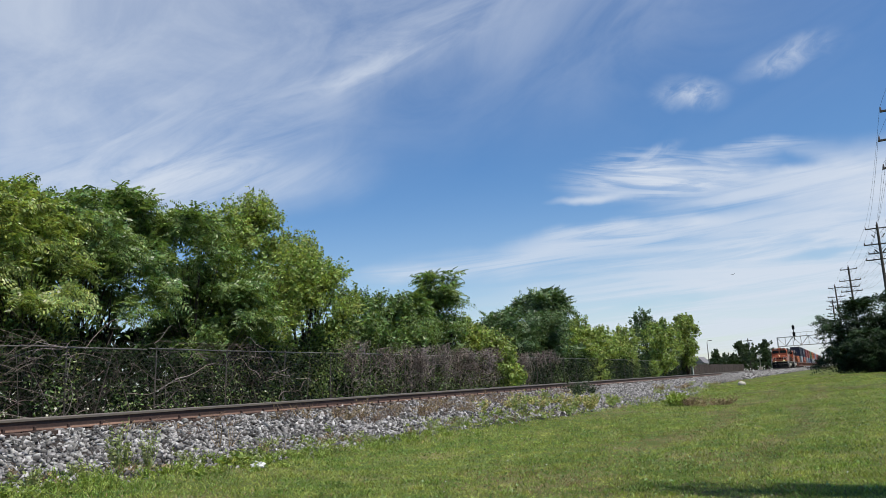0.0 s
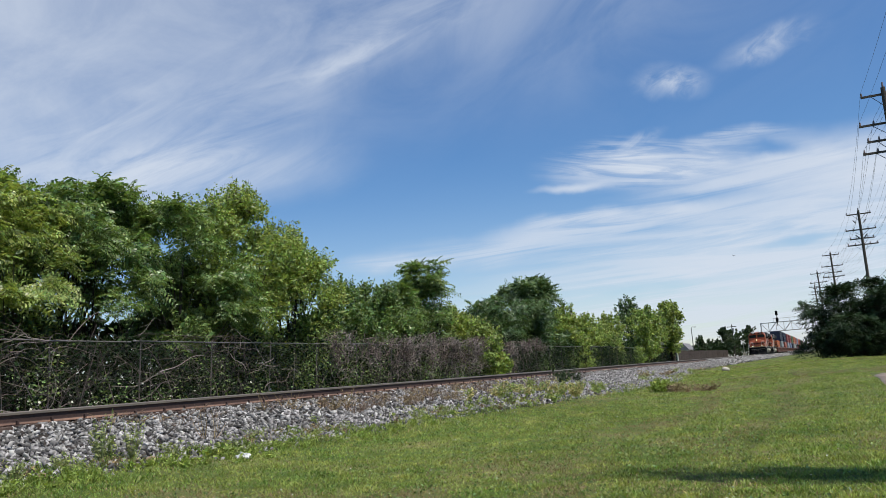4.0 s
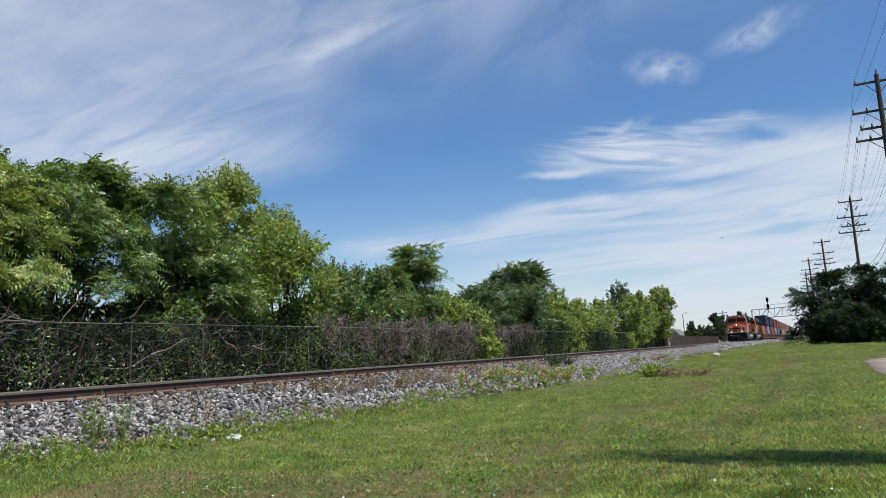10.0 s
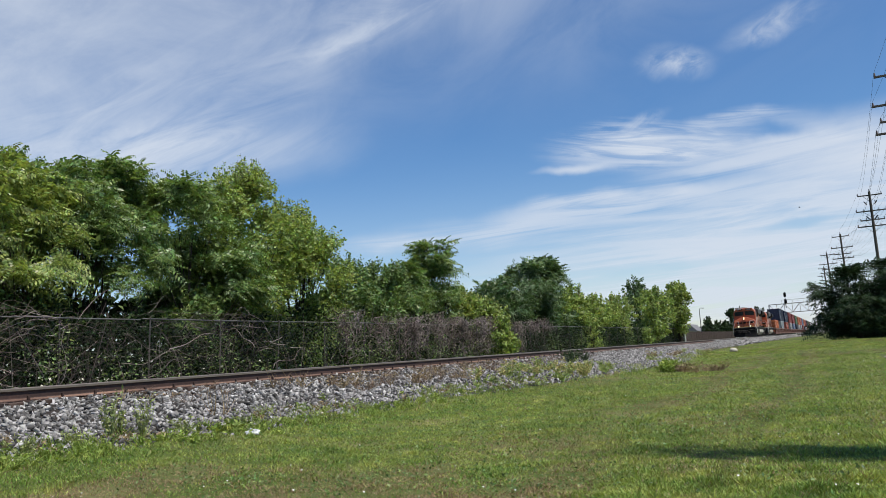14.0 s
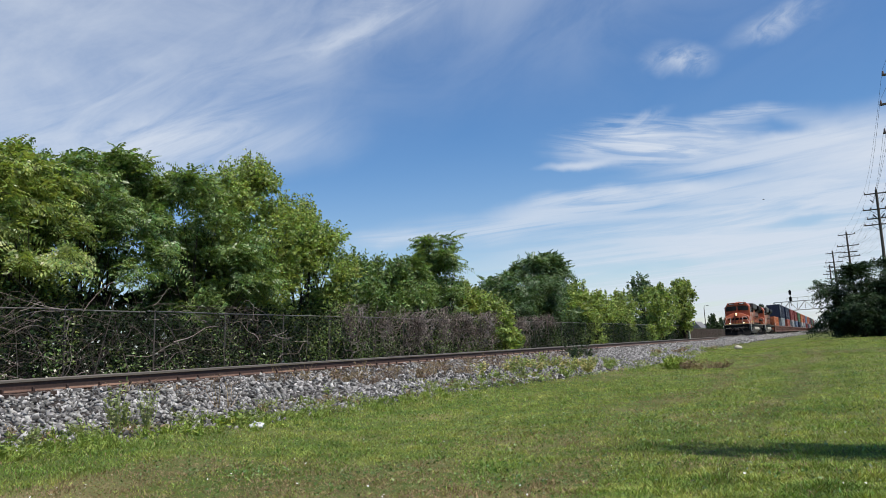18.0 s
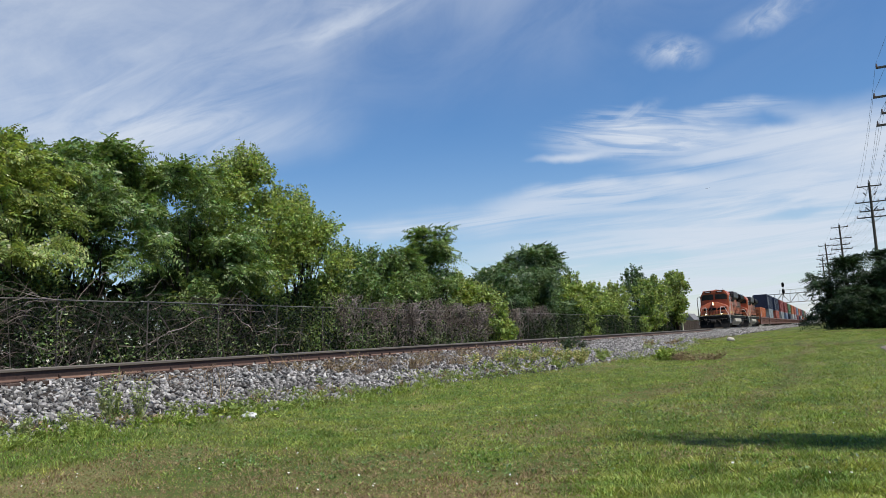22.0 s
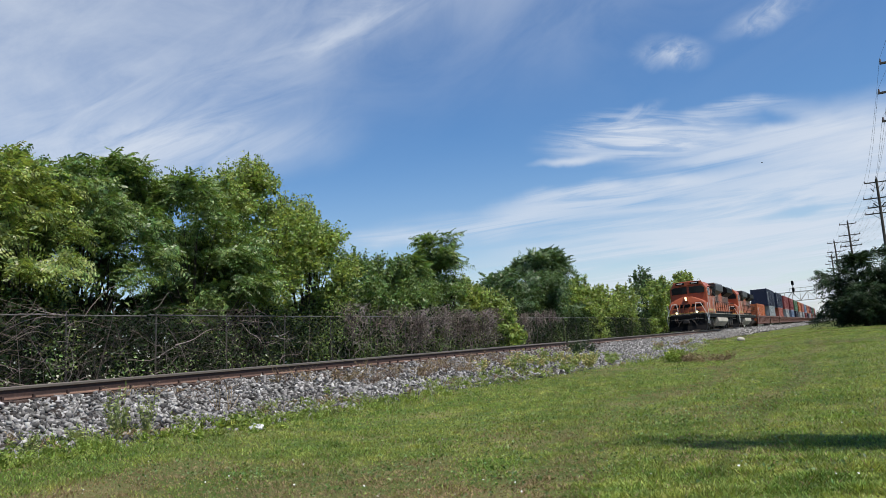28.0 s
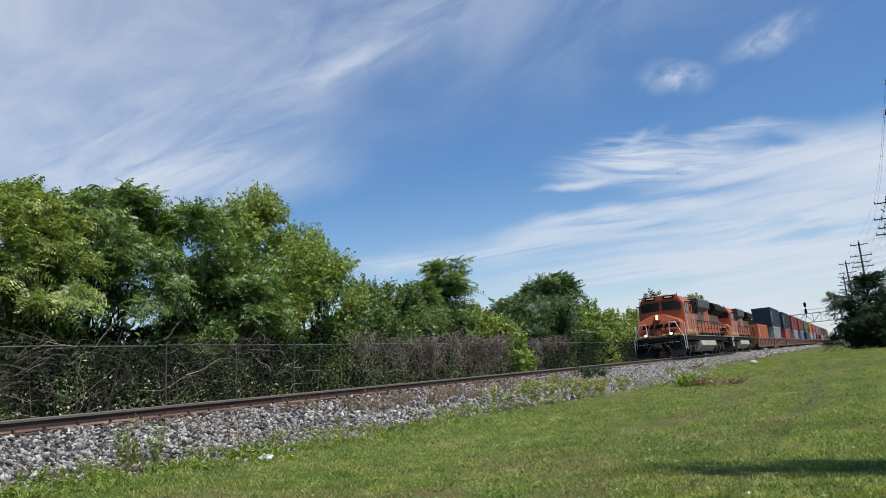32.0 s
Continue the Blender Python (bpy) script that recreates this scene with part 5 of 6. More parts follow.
# ---- clouds: a wide shell of thin cirrus that drifts ----
def cloud_material():
    m = bpy.data.materials.new("thin_cloud")
    m.use_nodes = True
    nt = m.node_tree
    n, l = nt.nodes, nt.links
    n.remove(n["Principled BSDF"])
    co = n.new("ShaderNodeTexCoord")
    nrm = n.new("ShaderNodeVectorMath")
    nrm.operation = "NORMALIZE"
    l.new(co.outputs["Object"], nrm.inputs[0])
    sep = n.new("ShaderNodeSeparateXYZ")
    l.new(nrm.outputs[0], sep.inputs[0])

    def calc(op, a, b=None, c=None):
        x = n.new("ShaderNodeMath")
        x.operation = op
        for i, v in enumerate((a, b, c)):
            if v is None:
                continue
            if isinstance(v, (int, float)):
                x.inputs[i].default_value = v
            else:
                l.new(v, x.inputs[i])
        return x.outputs[0]

    az = calc("MULTIPLY", calc("ARCTAN2", sep.outputs[0], sep.outputs[1]), 57.2958)   # degrees from the track's line, right positive
    el = calc("MULTIPLY", calc("ARCSINE", sep.outputs[2]), 57.2958)
    comb = n.new("ShaderNodeCombineXYZ")
    l.new(az, comb.inputs[0])
    l.new(el, comb.inputs[1])

    wob = n.new("ShaderNodeTexNoise")
    wob.inputs["Scale"].default_value, wob.inputs["Detail"].default_value = 0.16, 5.0
    l.new(comb.outputs[0], wob.inputs["Vector"])
    wsep = n.new("ShaderNodeSeparateColor")
    l.new(wob.outputs["Color"], wsep.inputs[0])
    az_w = calc("MULTIPLY_ADD", calc("SUBTRACT", wsep.outputs[0], 0.5), 4.5, az)
    el_w = calc("MULTIPLY_ADD", calc("SUBTRACT", wsep.outputs[1], 0.5), 2.2, el)

    def streaks(turn, sx, sy, detail=6.0, distort=0.6, seed=0.0):
        mp = n.new("ShaderNodeMapping")
        mp.vector_type = "TEXTURE"
        mp.inputs["Rotation"].default_value = (0, 0, radians(turn))
        mp.inputs["Scale"].default_value = (sx, sy, 1)
        mp.inputs["Location"].default_value = (seed, seed * 0.7, 0)
        l.new(comb.outputs[0], mp.inputs[0])
        t = n.new("ShaderNodeTexNoise")
        t.inputs["Scale"].default_value, t.inputs["Detail"].default_value = 1.0, detail
        t.inputs["Roughness"].default_value, t.inputs["Distortion"].default_value = 0.6, distort
        l.new(mp.outputs[0], t.inputs["Vector"])
        return t.outputs[0]

    def spot(a, e, turn, ra, re, soft=1.0):
        """1 in the middle of a turned ellipse, 0 outside."""
        c, s = math.cos(radians(turn)), math.sin(radians(turn))
        da, de = calc("SUBTRACT", az_w, a), calc("SUBTRACT", el_w, e)
        u = calc("ADD", calc("MULTIPLY", da, c / ra), calc("MULTIPLY", de, s / ra))
        v = calc("ADD", calc("MULTIPLY", da, -s / re), calc("MULTIPLY", de, c / re))
        d = calc("SQRT", calc("ADD", calc("MULTIPLY", u, u), calc("MULTIPLY", v, v)))
        r = n.new("ShaderNodeMapRange")
        r.interpolation_type = "SMOOTHSTEP"
        l.new(d, r.inputs[0])
        for i, k in enumerate((1.0, 1.0 - soft, 0.0, 1.0)):
            r.inputs[i + 1].default_value = k
        return r.outputs[0]

    def band(v, lo, hi):
        r = n.new("ShaderNodeMapRange")
        r.interpolation_type = "SMOOTHSTEP"
        l.new(v, r.inputs[0])
        for i, k in enumerate((lo, hi, 0.0, 1.0)):
            r.inputs[i + 1].default_value = k
        return r.outputs[0]

    total = None
    for mask, tex, amount in cloud_layers(streaks, spot, band, calc, az, el):
        x = calc("MULTIPLY", calc("MULTIPLY", mask, tex), amount)
        total = x if total is None else calc("SUBTRACT", calc("ADD", total, x), calc("MULTIPLY", total, x))
    # nothing in the way of the sun
    total = calc("MINIMUM", total, 0.96)
    tr, em = n.new("ShaderNodeBsdfTransparent"), n.new("ShaderNodeEmission")
    em.inputs[0].default_value = (0.825, 0.905, 1.03, 1)
    em.inputs[1].default_value = 0.745
    mx = n.new("ShaderNodeMixShader")
    l.new(total, mx.inputs[0])
    l.new(tr.outputs[0], mx.inputs[1])
    l.new(em.outputs[0], mx.inputs[2])
    l.new(mx.outputs[0], n["Material Output"].inputs[0])
    m.cycles.emission_sampling = "NONE"
    return m


def cloud_layers(streaks, spot, band, calc, az, el):
    veil = streaks(20, 15, 7, detail=8.0, distort=0.8, seed=3.0)
    fibre = streaks(20, 9, 2.0, distort=1.2, seed=7.0)
    fan = streaks(-9, 9, 0.9, distort=1.6, seed=15.0)
    rows = streaks(2, 15, 1.1, distort=1.0, seed=9.0)
    broad = streaks(3, 20, 3.4, seed=21.0)
    puffy = streaks(20, 2.6, 1.3, detail=8.0, distort=0.8, seed=5.0)
    low = band(calc("MULTIPLY", el, -1.0), -15.0, 0.0)
    slit = calc("SUBTRACT", 1.0, spot(-0.2, 6.9, 6, 3.4, 0.55, 0.8))
    mass = calc("MULTIPLY", spot(3, 5.4, 2.5, 32, 7.4, 0.7), slit)
    one = band(el, -40.0, -39.0)
    hole = calc("SUBTRACT", 1.0, spot(-2.4, 13.05, -5, 4.2, 0.75, 0.8))
    return [
        (low, one, 0.33),
        (band(el, 9.0, 24.0), band(veil, 0.0, 0.9), 0.14),
        (spot(-58, 28, 12, 42, 24, 0.85), one, 0.4),
        (spot(-20, 28, 10, 40, 12, 0.9), band(veil, 0.15, 0.8), 0.42),
        (spot(-64, 24, 12, 40, 20, 0.7), band(veil, 0.3, 0.75), 0.5),
        (spot(-46, 17, 12, 22, 8, 1.0), band(fibre, 0.2, 0.8), 0.5),
        (spot(-43, 14.8, 4, 16, 3.8, 1.0), band(fibre, 0.0, 0.65), 0.85),
        (spot(-30.2, 22.5, 21, 6.8, 1.0, 1.0), band(puffy, 0.15, 0.6), 0.62),
        (spot(-27, 24, 21, 14, 3.0, 1.0), band(fibre, 0.3, 0.7), 0.4),
        (spot(-6.8, 18.6, -10, 3.3, 1.5, 1.0), band(puffy, 0.22, 0.72), 0.75),
        (spot(-0.6, 19.9, 4, 4.4, 1.3, 1.0), band(puffy, 0.22, 0.75), 0.6),
        (spot(-9.5, 13.4, -6, 8.6, 2.3, 0.9), band(fan, 0.36, 0.66), 0.9),
        (spot(-8.5, 13.2, -4, 8.0, 1.7, 1.0), band(broad, 0.1, 0.6), 0.75),
        (spot(-9.6, 15.0, 15, 3.0, 0.7, 1.0), band(puffy, 0.3, 0.7), 0.5),
        (spot(-3.6, 14.2, -6, 5.4, 0.8, 1.0), band(fan, 0.25, 0.65), 0.65),
        (spot(-14.0, 12.5, -3, 4.0, 0.5, 1.0), band(rows, 0.1, 0.5), 0.75),
        (calc("MULTIPLY", spot(3.5, 11.4, -2, 12, 3.2, 0.9), hole), band(broad, 0.05, 0.6), 0.85),
        (calc("MULTIPLY", spot(0.5, 12.0, -3, 11, 1.6, 0.9), hole), band(rows, 0.3, 0.62), 0.6),
        (spot(-11.0, 9.9, 0, 12, 1.1, 1.0), band(rows, 0.2, 0.6), 0.85),
        (spot(-5.0, 11.4, 2, 8, 0.9, 1.0), band(rows, 0.25, 0.6), 0.65),
        (spot(5, 9.6, 6, 16, 3.6, 1.0), band(broad, 0.2, 0.6), 0.62),
        (mass, band(rows, 0.36, 0.6), 0.75),
        (mass, band(broad, 0.32, 0.62), 0.5),
        (spot(-18, 8.9, 3, 16, 1.6, 1.0), band(rows, 0.3, 0.6), 0.7),
        (spot(-27.5, 8.2, -3, 6, 0.9, 1.0), band(rows, 0.2, 0.6), 0.6),
    ]


def build_clouds():
    bm = bmesh.new()
    bmesh.ops.create_uvsphere(bm, u_segments=64, v_segments=32, radius=4200)
    bmesh.ops.delete(bm, geom=[v for v in bm.verts if v.co.z < -500], context="VERTS")
    for f in bm.faces:
        f.smooth = True
    me = bpy.data.meshes.new("clouds")
    bm.to_mesh(me)
    bm.free()
    me.materials.append(cloud_material())
    ob = new("cloud_backdrop", me)
    ob.location = (0, 0, 0.9)
    return tagged(ob, "thin white streaky cirrus clouds in a blue sky", "clouds", kind="structure")


CLOUDS = build_clouds()


# ---- grass, weeds and small things on the lawn ----
def dryness(x, y):
    """Soft patches, from 0 (lush) to 1 (dry and thin)."""
    r = np.random.RandomState(34)
    q = np.zeros_like(x)
    for k in range(22):
        w = 2 ** r.uniform(-1.6, 2.2)
        b = r.uniform(0, np.pi)
        q += np.sin((x * np.cos(b) * 1.3 + y * np.sin(b) * 0.8) * w + r.uniform(0, 6.3)) / (1 + 0.35 * w)
    q = np.clip((q - 1.5) / 2.6, 0, 1)
    wob = 0.25 * np.sin(y * 0.45 + 1.0)
    for (cx, cy, a) in ((-3.45, 8.3, 0.55), (-2.7, 7.8, 0.6), (-2.3, 7.3, 0.4), (-2.7, 11.6, 0.55), (-0.9, 6.5, 0.5), (-1.5, 9.5, 0.5)):
        q = q + 0.75 * np.exp(-((x - cx) ** 2 + ((y - cy) * 0.7) ** 2) / a ** 2) * (0.6 + 0.4 * np.sin(x * 9 + 2 * np.sin(y * 7)))
    # two worn wheel tracks up the lawn
    for cx in (-0.85, -2.35):
        q = q + 0.75 * np.exp(-((x - cx - wob) / 0.26) ** 2) * np.clip((y - 7) / 4, 0, 1) * np.clip((45 - y) / 10, 0, 1)
    return np.clip(q, 0, 1)


def clumps(x, y):
    """Tufts a hand's width to a step across, from 0 to 1."""
    r = np.random.RandomState(35)
    q = np.zeros_like(x)
    for k in range(16):
        w = r.uniform(4, 22)
        b = r.uniform(0, 2 * np.pi)
        q += np.sin((x * np.cos(b) + y * np.sin(b)) * w + 1.5 * np.sin(x * 1.9 + k) + r.uniform(0, 6.3))
    return np.clip(q / 9 + 0.4, 0, 1) ** 1.3


def blades(x, y, h, w, r):
    n = len(x)
    t = r.uniform(0, 2 * np.pi, n)
    lean = r.normal(size=(n, 2)) * (h * 0.7)[:, None]
    base = np.stack([x, y, np.maximum(ground_z(x, y), bank_z(x, y)) - 0.004], -1)
    side = np.stack([np.cos(t) * w, np.sin(t) * w, np.zeros(n)], -1)
    tip = base + np.stack([lean[:, 0], lean[:, 1], h], -1)
    mid = base * 0.4 + tip * 0.6 + side * 0.8
    v = np.stack([base - side, mid, tip, base * 0.4 + tip * 0.6 - side * 0.8], 1)
    k = (np.arange(n) * 4)[:, None]
    return v.reshape(-1, 3), np.concatenate([k + np.array([[0, 1, 3]]), k + np.array([[3, 1, 2]])])


def build_grass():
    r = np.random.RandomState(31)
    n = 640000
    # denser towards the place where one stands
    d = 4.2 + 52 * r.uniform(size=n) ** 2.35
    a = radians(90) + radians(-6) + r.uniform(size=n) * radians(62)
    x, y = d * np.cos(a), d * np.sin(a)
    verge = x - (TRACK_X + 3.8 * bank_wide(y) + 0.35 * np.sin(y * 0.9) * np.sin(y * 0.37) + 0.2 * np.sin(y * 3.1) * np.sin(y * 1.7))
    keep = (verge > r.exponential(0.16, n) - 0.8 * (r.uniform(size=n) < 0.22) * (np.sin(y * 1.3) + np.sin(y * 3.7 + 1) > -0.2)) & ~((x > 1.2) & (y < 30))
    dry = dryness(x, y)
    keep &= r.uniform(size=n) > dry * 0.12
    x, y, d, dry, verge = x[keep], y[keep], d[keep], dry[keep], verge[keep]
    n = len(x)
    patch = np.sin(x * 1.7 + np.sin(y * 0.9)) * np.sin(y * 1.1 + 0.6 * x)
    tuft = clumps(x, y)
    tall = np.exp(-np.abs(verge) / 0.5) * (0.35 + 0.65 * np.sin(y * 2.3 + np.sin(y * 5.1)) ** 2)
    h = (0.014 + 0.022 * r.uniform(size=n) + 0.005 * patch) * (1 + d / 80) * (1 + 5.0 * tall * r.uniform(size=n)) * (0.65 + 1.1 * tuft) * (1 - 0.35 * dry)
    w = (0.0022 + 0.002 * r.uniform(size=n)) * (1 + d / 16)
    straw = r.uniform(size=n) < 0.08 + 0.8 * dry
    m = 60000
    x2, y2 = r.uniform(-9.0, 6.0, m), 40 + 80 * r.uniform(size=m) ** 1.4
    far = (x2 > TRACK_X + 3.8 * bank_wide(y2) + r.exponential(0.3, m)) & ~((x2 > 1.0 + (y2 - 27.5) * 0.33) & (y2 < 34))
    x2, y2 = x2[far], y2[far]
    m = len(x2)
    x, y = np.concatenate([x, x2]), np.concatenate([y, y2])
    h, w = np.concatenate([h, r.uniform(0.03, 0.06, m)]), np.concatenate([w, np.full(m, 0.014)])
    straw = np.concatenate([straw, r.uniform(size=m) < 0.12 + 0.5 * dryness(x2, y2)])
    v, f = blades(x[~straw], y[~straw], h[~straw], w[~straw], r)
    tagged(new("grass", mesh_np("grass", v, f, M_BLADE)), "short mown green grass blades of uneven height", "grass", kind="stuff")
    v, f = blades(x[straw], y[straw], h[straw] * 0.85, w[straw], r)
    tagged(new("dry_grass", mesh_np("dry_grass", v, f, M_DRYBLADE)), "dry straw-coloured grass blades in patches", "grass", kind="stuff")


build_grass()


# ---- weeds, rocks and litter along the bank; the bird ----
def surface_z(x, y):
    return max(float(bank_z(x, y)), float(ground_z(x, y)))


def weed_plant(name, x, y, h, spread, mat, label, seed, stems=14, leaves=160, leaf=0.05, stalk=None):
    """A small plant: thin stalks with leaves along them."""
    r = np.random.RandomState(seed)
    pl = thing(name, pose(x, y, surface_z(x, y) - 0.02), label, "plant", "weeds along the bank")
    lines, radii, tips = [], [], []
    for k in range(stems):
        a = r.uniform(0, 2 * np.pi)
        out = spread * r.uniform(0.15, 1.0)
        hh = h * r.uniform(0.55, 1.0)
        t = np.linspace(0, 1, 5)[:, None]
        p = np.array([[0, 0, 0]]) + t * np.array([[np.cos(a) * out, np.sin(a) * out, hh]]) + np.sin(t * 2.5) * r.normal(size=3) * 0.06 * h
        lines.append(p)
        radii.append((0.006, 0.002))
        tips.append(p)
    v, f = tubes(lines, radii, 3)
    part("stem_tuft", mesh_np("stem_tuft", v, f, stalk or mat), None, pl)
    if leaves:
        tips = np.array(tips)
        i, j = r.randint(0, stems, leaves), r.uniform(0.25, 1.0, leaves)
        pos = tips[i, 0] + (tips[i, 4] - tips[i, 0]) * j[:, None] + r.normal(size=(leaves, 3)) * 0.35 * leaf
        pos[:, 2] = np.maximum(pos[:, 2], 0.02)
        v, f = leaf_cards(pos, leaf, seed + 1, up=0.3, aspect=0.45)
        part("foliage", mesh_np("foliage", v, f, mat), None, pl)
    return pl


def build_weeds():
    r = random.Random(77)
    green = "light green weed with narrow leaves on the stone bank"
    for k, (x, y, h, s) in enumerate(((-7.6, 7.0, 0.62, 0.14), (-7.5, 7.4, 0.5, 0.16), (-7.75, 7.25, 0.35, 0.2), (-7.3, 6.3, 0.3, 0.22), (-7.35, 5.7, 0.28, 0.25), (-7.35, 7.9, 0.25, 0.25), (-7.2, 8.6, 0.22, 0.22))):
        weed_plant("tall_weed", x, y, h, s, M_WEED, green, 100 + k)
    for k in range(4):
        y = 8.2 + k * 0.16 + r.uniform(-0.05, 0.05)
        weed_plant("leafy_weed", -7.05 + r.uniform(-0.15, 0.15), y, 0.16, 0.2, M_BLADE, "fresh green broad-leaved weed at the lawn's edge", 120 + k, 10, 70, 0.09)
    for k in range(90):
        y = 5.2 + 15 * r.random() ** 1.3
        x = TRACK_X + 3.8 * float(bank_wide(y)) + r.gauss(0.0, 0.28)
        weed_plant("verge_weed", x, y, r.uniform(0.07, 0.2), r.uniform(0.08, 0.22), (M_WEED, M_BLADE, M_BLADE, M_STRAW)[k % 4], ("grey-green", "fresh green", "fresh green", "dry straw-coloured")[k % 4] + " small weed at the ragged lawn's edge", 400 + k, 12, 46, 0.045)
    for k in range(70):
        y = 5.0 + 9.5 * r.random() ** 1.2
        x = TRACK_X + 3.8 * float(bank_wide(y)) + 0.25 + abs(r.gauss(0.0, 0.35))
        weed_plant("grass_tuft", x, y, r.uniform(0.09, 0.19), r.uniform(0.08, 0.18), M_LIME, "fresh lime-green grass tuft at the ragged lawn's edge", 800 + k, 18, 40, r.uniform(0.035, 0.06))
    for k in range(46):
        x, y = -7.4 + r.uniform(-1.0, 1.2), 22.6 + r.gauss(0, 2.1)
        weed_plant("flowering_weed", x, y, r.uniform(0.25, 0.5), 0.3, M_LEAF_YELLOW if k % 3 else M_FLOWER, "yellow-green flowering weed among the stones", 140 + k, 10, 90, 0.07)
    for k in range(5):
        weed_plant("grey_green_weed", -8.45 + r.uniform(-0.4, 0.4), 28.4 + r.uniform(-1.2, 1.2), 0.5, 0.4, M_LEAF_FAR, "grey-green bushy weed on the stone bank", 170 + k, 12, 140, 0.09)
    for k in range(5):
        weed_plant("yellow_bush", -4.85 + r.uniform(-0.22, 0.22), 26.2 + r.uniform(-0.5, 0.5), 0.42, 0.3, M_LIME, "small bright yellow-green bush at the lawn's edge", 180 + k, 12, 150, 0.1)
    for k in range(64):
        x, y = -9.3 + r.uniform(-0.5, 1.1), 13.5 + 11 * r.random()
        weed_plant("dry_weed", x, y, r.uniform(0.12, 0.34), 0.35, M_STRAW if k % 2 else M_DRYRED, "dry brown dead weed on the stone bank", 200 + k, 12, 30 if k % 3 else 0, 0.05)
    for k in range(110):
        y = 9.5 + 24 * r.random()
        x = -9.55 + r.gauss(0, 0.22) + (0.5 * r.random() if y > 14 else 0)
        weed_plant("trackside_weed", x, y, r.uniform(0.06, 0.2), r.uniform(0.25, 0.5), (M_DRYRED, M_STRAW, M_DRYRED, M_VINE_PALE)[k % 4], ("reddish brown", "straw-coloured", "reddish brown", "pale grey")[k % 4] + " dead creeping weed beside the rail", 600 + k, 14, 26 if k % 2 else 0, 0.045)
    for k in range(16):
        x, y = -3.75 + r.uniform(-0.75, 0.65), 26.2 + r.uniform(-0.9, 1.0)
        weed_plant("dry_weed", x, y, r.uniform(0.15, 0.4), 0.45, M_STRAW if k % 3 else M_DRYRED, "heap of dry brown dead weeds on the lawn", 240 + k, 16, 30, 0.08)
    for k in range(14):
        x, y = -6.8 + r.uniform(-0.9, 0.9), 34 + 20 * r.random()
        weed_plant("bank_weed", x, y, r.uniform(0.2, 0.4), 0.4, M_WEED if k % 2 else M_STRAW, "pale mixed weed at the foot of the bank", 260 + k, 10, 60, 0.09)
    for k, (x, y, h) in enumerate(((-8.0, 9.2, 0.5), (-7.95, 9.35, 0.45), (-9.55, 8.9, 0.3), (-9.6, 9.1, 0.25), (-9.5, 12.6, 0.42), (-9.55, 12.9, 0.36), (-9.5, 13.2, 0.3))):
        weed_plant("dead_stalk", x, y, h, 0.3, M_STRAW, "thin dry pale stalks by the rail", 300 + k, 5, 0)
    # pale rock
    bm = bmesh.new()
    bmesh.ops.create_icosphere(bm, subdivisions=3, radius=0.21)
    for v in bm.verts:
        n_ = noise.noise(v.co * 2.2) * 0.12
        v.co = Vector((v.co.x * 1.15, v.co.y * 0.9, v.co.z * 0.72)) * (1 + n_)
    for f in bm.faces:
        f.smooth = True
    rk = part("white_rock", bm, M_ROCK)
    rk.matrix_basis = pose(-5.5, 52.5, surface_z(-5.5, 52.5) + 0.12, 0, 6, 30)
    tagged(rk, "large pale rounded rock on the lawn", "rock")
    # litter
    bm = bmesh.new()
    bmesh.ops.create_icosphere(bm, subdivisions=3, radius=0.06)
    for v in bm.verts:
        v.co = Vector((v.co.x * 1.3, v.co.y, v.co.z * 0.75)) * (1 + 0.9 * noise.noise(v.co * 38) + 0.4 * noise.noise(v.co * 90))
    li = part("litter", bm, M_PAPER)
    li.matrix_basis = pose(-6.5, 8.15, surface_z(-6.5, 8.15) + 0.05)
    tagged(li, "crumpled white plastic scrap in the grass", "litter")
    for k, (x, y, s) in enumerate(((-7.35, 7.55, 0.06), (-7.4, 6.05, 0.06), (-7.6, 6.5, 0.07))):
        bm = bmesh.new()
        bmesh.ops.create_icosphere(bm, subdivisions=2, radius=s)
        for v in bm.verts:
            v.co = Vector((v.co.x * 1.3, v.co.y, v.co.z * 0.7)) * (1 + 0.5 * noise.noise(v.co * 20 + Vector((k, 0, 0))))
        st = part("tan_stone", bm, M_TANSTONE)
        st.matrix_basis = pose(x, y, surface_z(x, y) + s * 0.4)
        tagged(st, "loose tan stone at the grass edge", "stone", "tan stones at the grass edge")


def build_clover():
    """Tiny white clover heads and pale bits in the lawn."""
    r = np.random.RandomState(51)
    n = 420
    d = 5 + 26 * r.uniform(size=n) ** 1.3
    a = radians(84) + r.uniform(size=n) * radians(60)
    x, y = d * np.cos(a), d * np.sin(a)
    keep = (x > -6.6) & (x < 1.0)
    x, y = x[keep], y[keep]
    z = ground_z(x, y) + 0.045
    v, f = leaf_cards(np.stack([x, y, z], -1), 0.016, 52, up=2.0, aspect=0.9)
    tagged(new("clover_heads", mesh_np("clover_heads", v, f, M_WHITE)), "tiny white clover heads dotted over the lawn", "clover", kind="stuff")


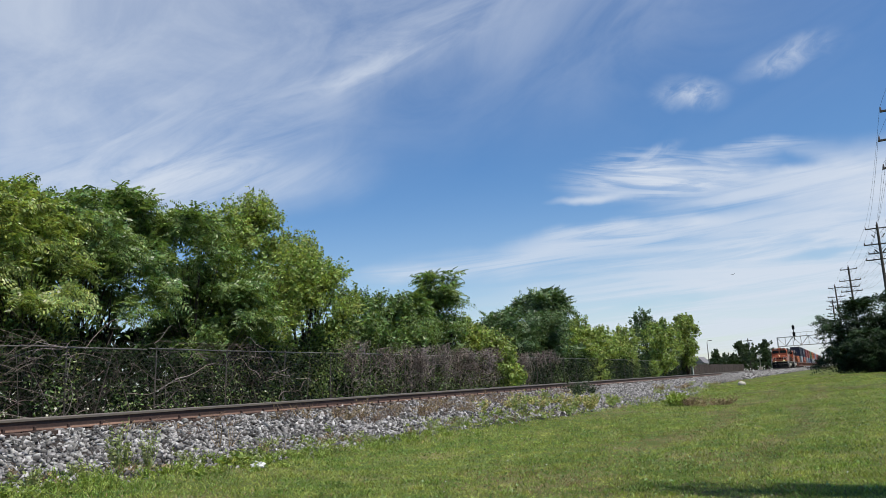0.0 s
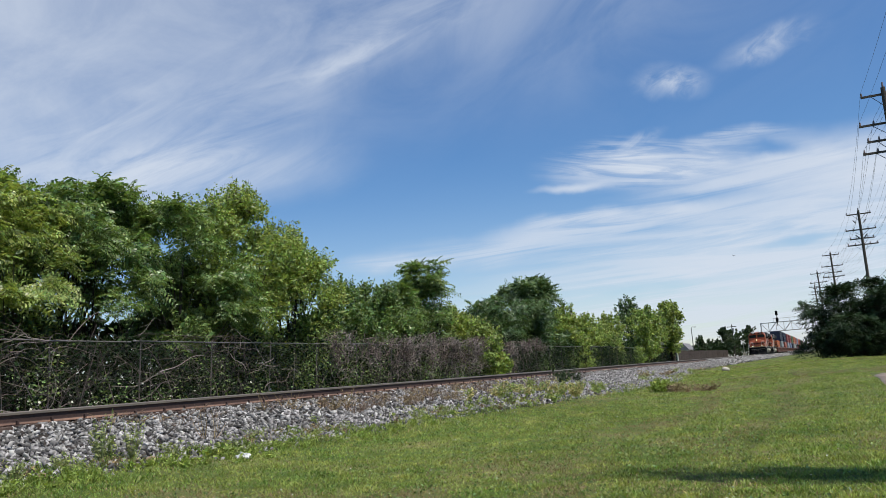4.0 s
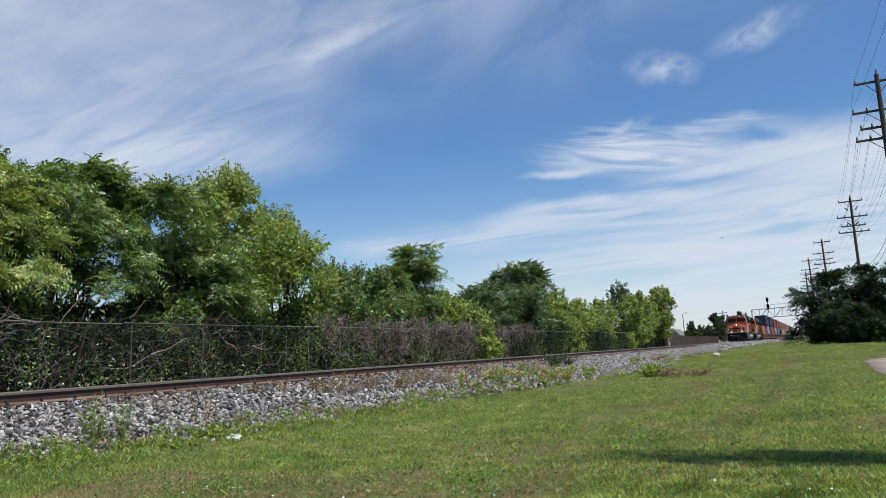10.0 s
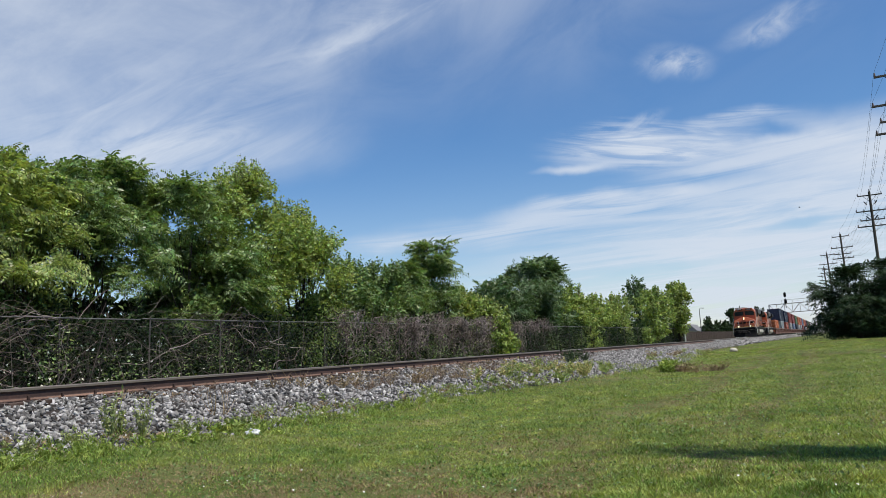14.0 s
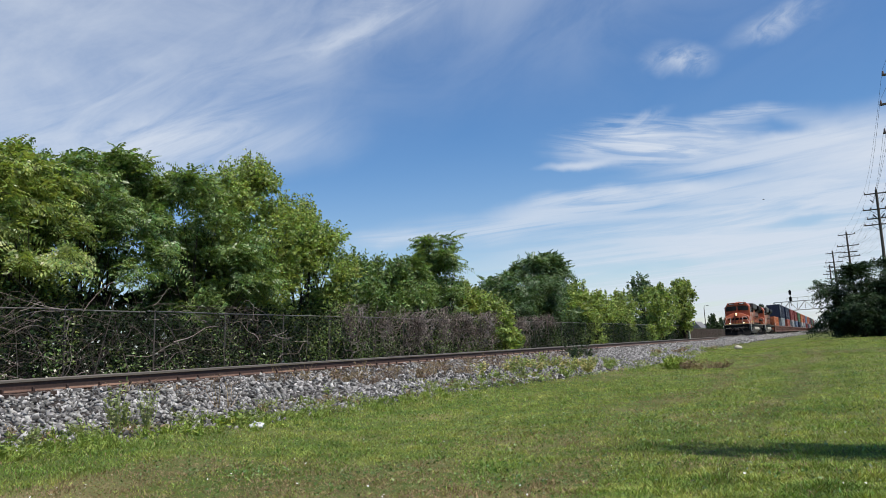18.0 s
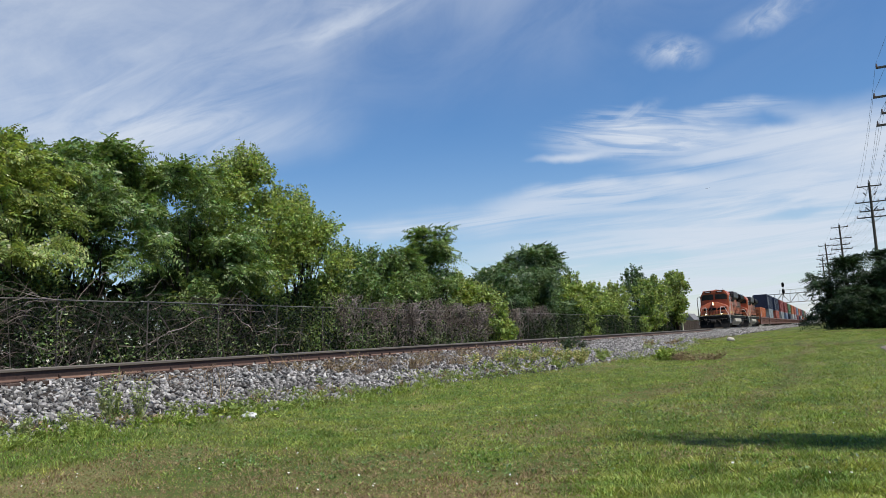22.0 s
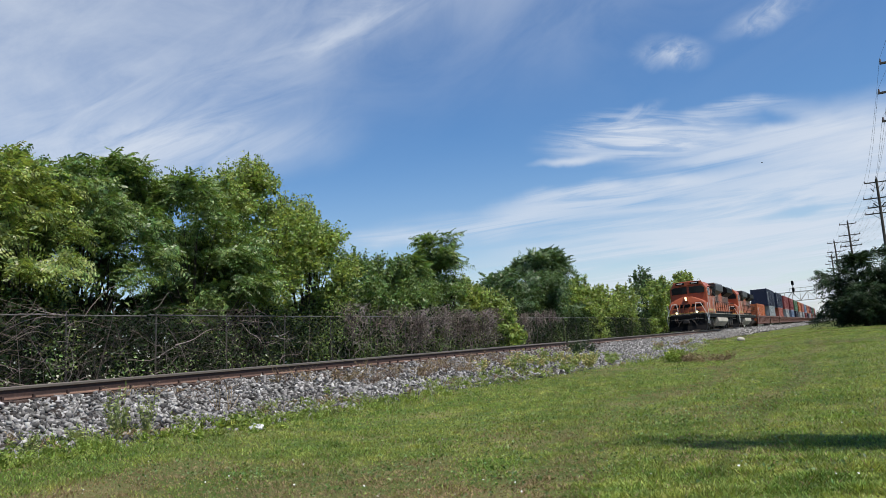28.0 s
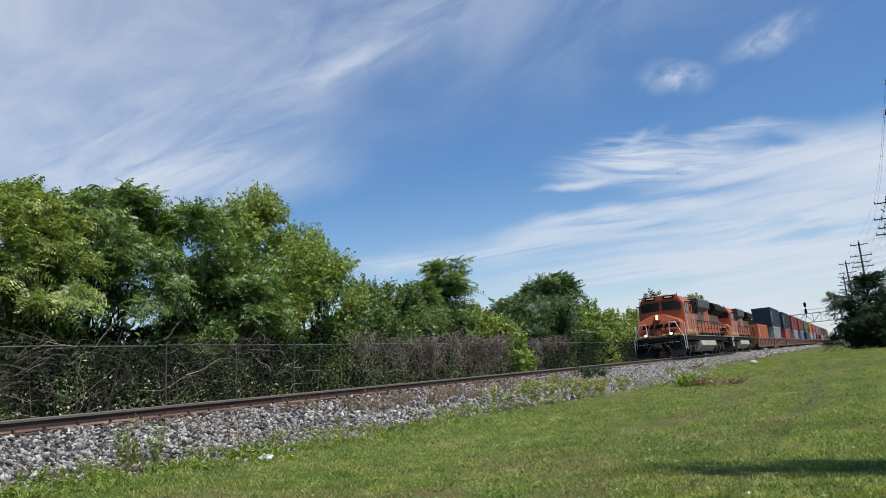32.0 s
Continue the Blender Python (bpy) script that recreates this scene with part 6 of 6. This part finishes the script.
def build_lawn_weeds():
    """Flat broad-leaved weeds in loose patches through the mown grass."""
    r = np.random.RandomState(57)
    pc = np.stack([r.uniform(-6.8, 1.0, 170), 5.2 + 17 * r.uniform(size=170) ** 1.5], -1)
    i = r.randint(0, 170, 2000)
    c = pc[i] + r.normal(size=(2000, 2)) * 0.3
    p = np.repeat(c, 4, 0) + r.normal(size=(8000, 2)) * 0.018
    keep = p[:, 0] < 1.1
    p = p[keep]
    z = np.maximum(ground_z(p[:, 0], p[:, 1]), bank_z(p[:, 0], p[:, 1])) + r.uniform(0.014, 0.045, len(p))
    v, f = leaf_cards(np.stack([p[:, 0], p[:, 1], z], -1), 0.027, 58, up=0.9, aspect=0.6)
    tagged(new("lawn_weeds", mesh_np("lawn_weeds", v, f, M_LEAF_MID)), "low dark green broad-leaved weeds in the lawn", "weeds", kind="stuff")


def build_bird():
    b = thing("bird", pose(-14.7, 148.1, 19.0), "small dark bird gliding in the sky", "bird")
    bm = bmesh.new()
    bmesh.ops.create_uvsphere(bm, u_segments=10, v_segments=6, radius=0.5, matrix=Matrix.Diagonal((0.16, 0.5, 0.15, 1)))
    part("body", bm, M_BIRD, b)
    for s in (-1, 1):
        bm = bmesh.new()
        vs = [bm.verts.new(p) for p in ((s * 0.04, -0.12, 0.02), (s * 0.34, -0.17, 0.12), (s * 0.68, 0.02, 0.08), (s * 0.34, 0.06, 0.11), (s * 0.04, 0.12, 0.02))]
        bm.faces.new(vs if s > 0 else vs[::-1])
        ext = bmesh.ops.extrude_face_region(bm, geom=list(bm.faces))
        bmesh.ops.translate(bm, vec=(0, 0, 0.02), verts=[q for q in ext["geom"] if isinstance(q, bmesh.types.BMVert)])
        bmesh.ops.recalc_face_normals(bm, faces=bm.faces)
        part("wing", bm, M_BIRD, b)
    bm = bmesh.new()
    add_box(bm, -0.09, 0.09, 0.2, 0.42, -0.01, 0.01)
    part("tail", bm, M_BIRD, b)
    for ob in b.children:
        for v in ob.data.vertices:
            v.co *= 0.6
    return b


M_FLOWER = material("pale_flower", (0.5, 0.45, 0.16), 0.7, vary=0.2, bump=0, island=0.4, through_light=0.2)
M_DRYRED = material("dry_brown_weed", (0.23, 0.16, 0.11), 0.85, vary=0.25, bump=0, island=0.35, spec=0.2)
M_TANSTONE = material("tan_stone_surface", (0.36, 0.26, 0.17), 0.85, vary=0.25, fine=30, bump=0.3)
M_BIRD = material("dark_feathers", (0.05, 0.045, 0.04), 0.8, vary=0.2, bump=0)
build_weeds()
build_clover()
build_lawn_weeds()
BIRD = build_bird()


# ---- what moves ----
def nose_at(t):
    """Where the nose of the train stands along the track."""
    return 181.6 - 4.2 * t + 0.0061 * t * t


def motions():
    for ob in TRAIN:
        rest = ob.matrix_basis.translation.copy()
        off = rest.y - NOSE_Y
        walk(ob, [(t, pose(rest.x, nose_at(t) + off, rest.z)) for t in (0, 4, 8, 12, 16, 20, 24, 28, 32)])
    step = 5 / 30
    times = [k * step for k in range(int(32 / step + 0.5) + 1)]
    for ob, y, r in WHEELS[:12]:
        walk(ob, [(t, pose(0, y, r, math.degrees((181.6 - nose_at(t)) / r) % 360.0)) for t in times])
    spots = [(0, -14.7, 148.1, 17.4), (6, -11.4, 148.6, 18.2), (10, -12.4, 148.4, 18.8), (12, -8.0, 148.5, 20.4), (13, -4.7, 148.5, 21.2), (15, -1.6, 148.4, 22.3), (17, -4.4, 148.3, 23.0),
             (19, -13.6, 147.6, 24.4), (21, -18.0, 146.8, 25.8), (23, -13.7, 147.5, 24.5), (25, -7.0, 147.6, 26.9), (26.4, -4.8, 147.5, 28.0), (28, -8.5, 147.3, 28.3), (30, -17.7, 146.1, 29.8), (32, -22.9, 144.8, 32.6)]
    turns = (0, 20, -20, -60, -85, -40, 40, 80, 30, -50, -60, 10, 75, 85, 60)
    walk(BIRD, [(t, pose(x, y, z, 0, 20 if k % 2 else -15, turn)) for k, ((t, x, y, z), turn) in enumerate(zip(spots, turns))])
    walk(CLOUDS, [(0, pose(0, 0, 0.9)), (16, pose(0, 0, 0.9, 0, 0, 0.68)), (32, pose(0, 0, 0.9, 0, 0, 1.36))])


motions()
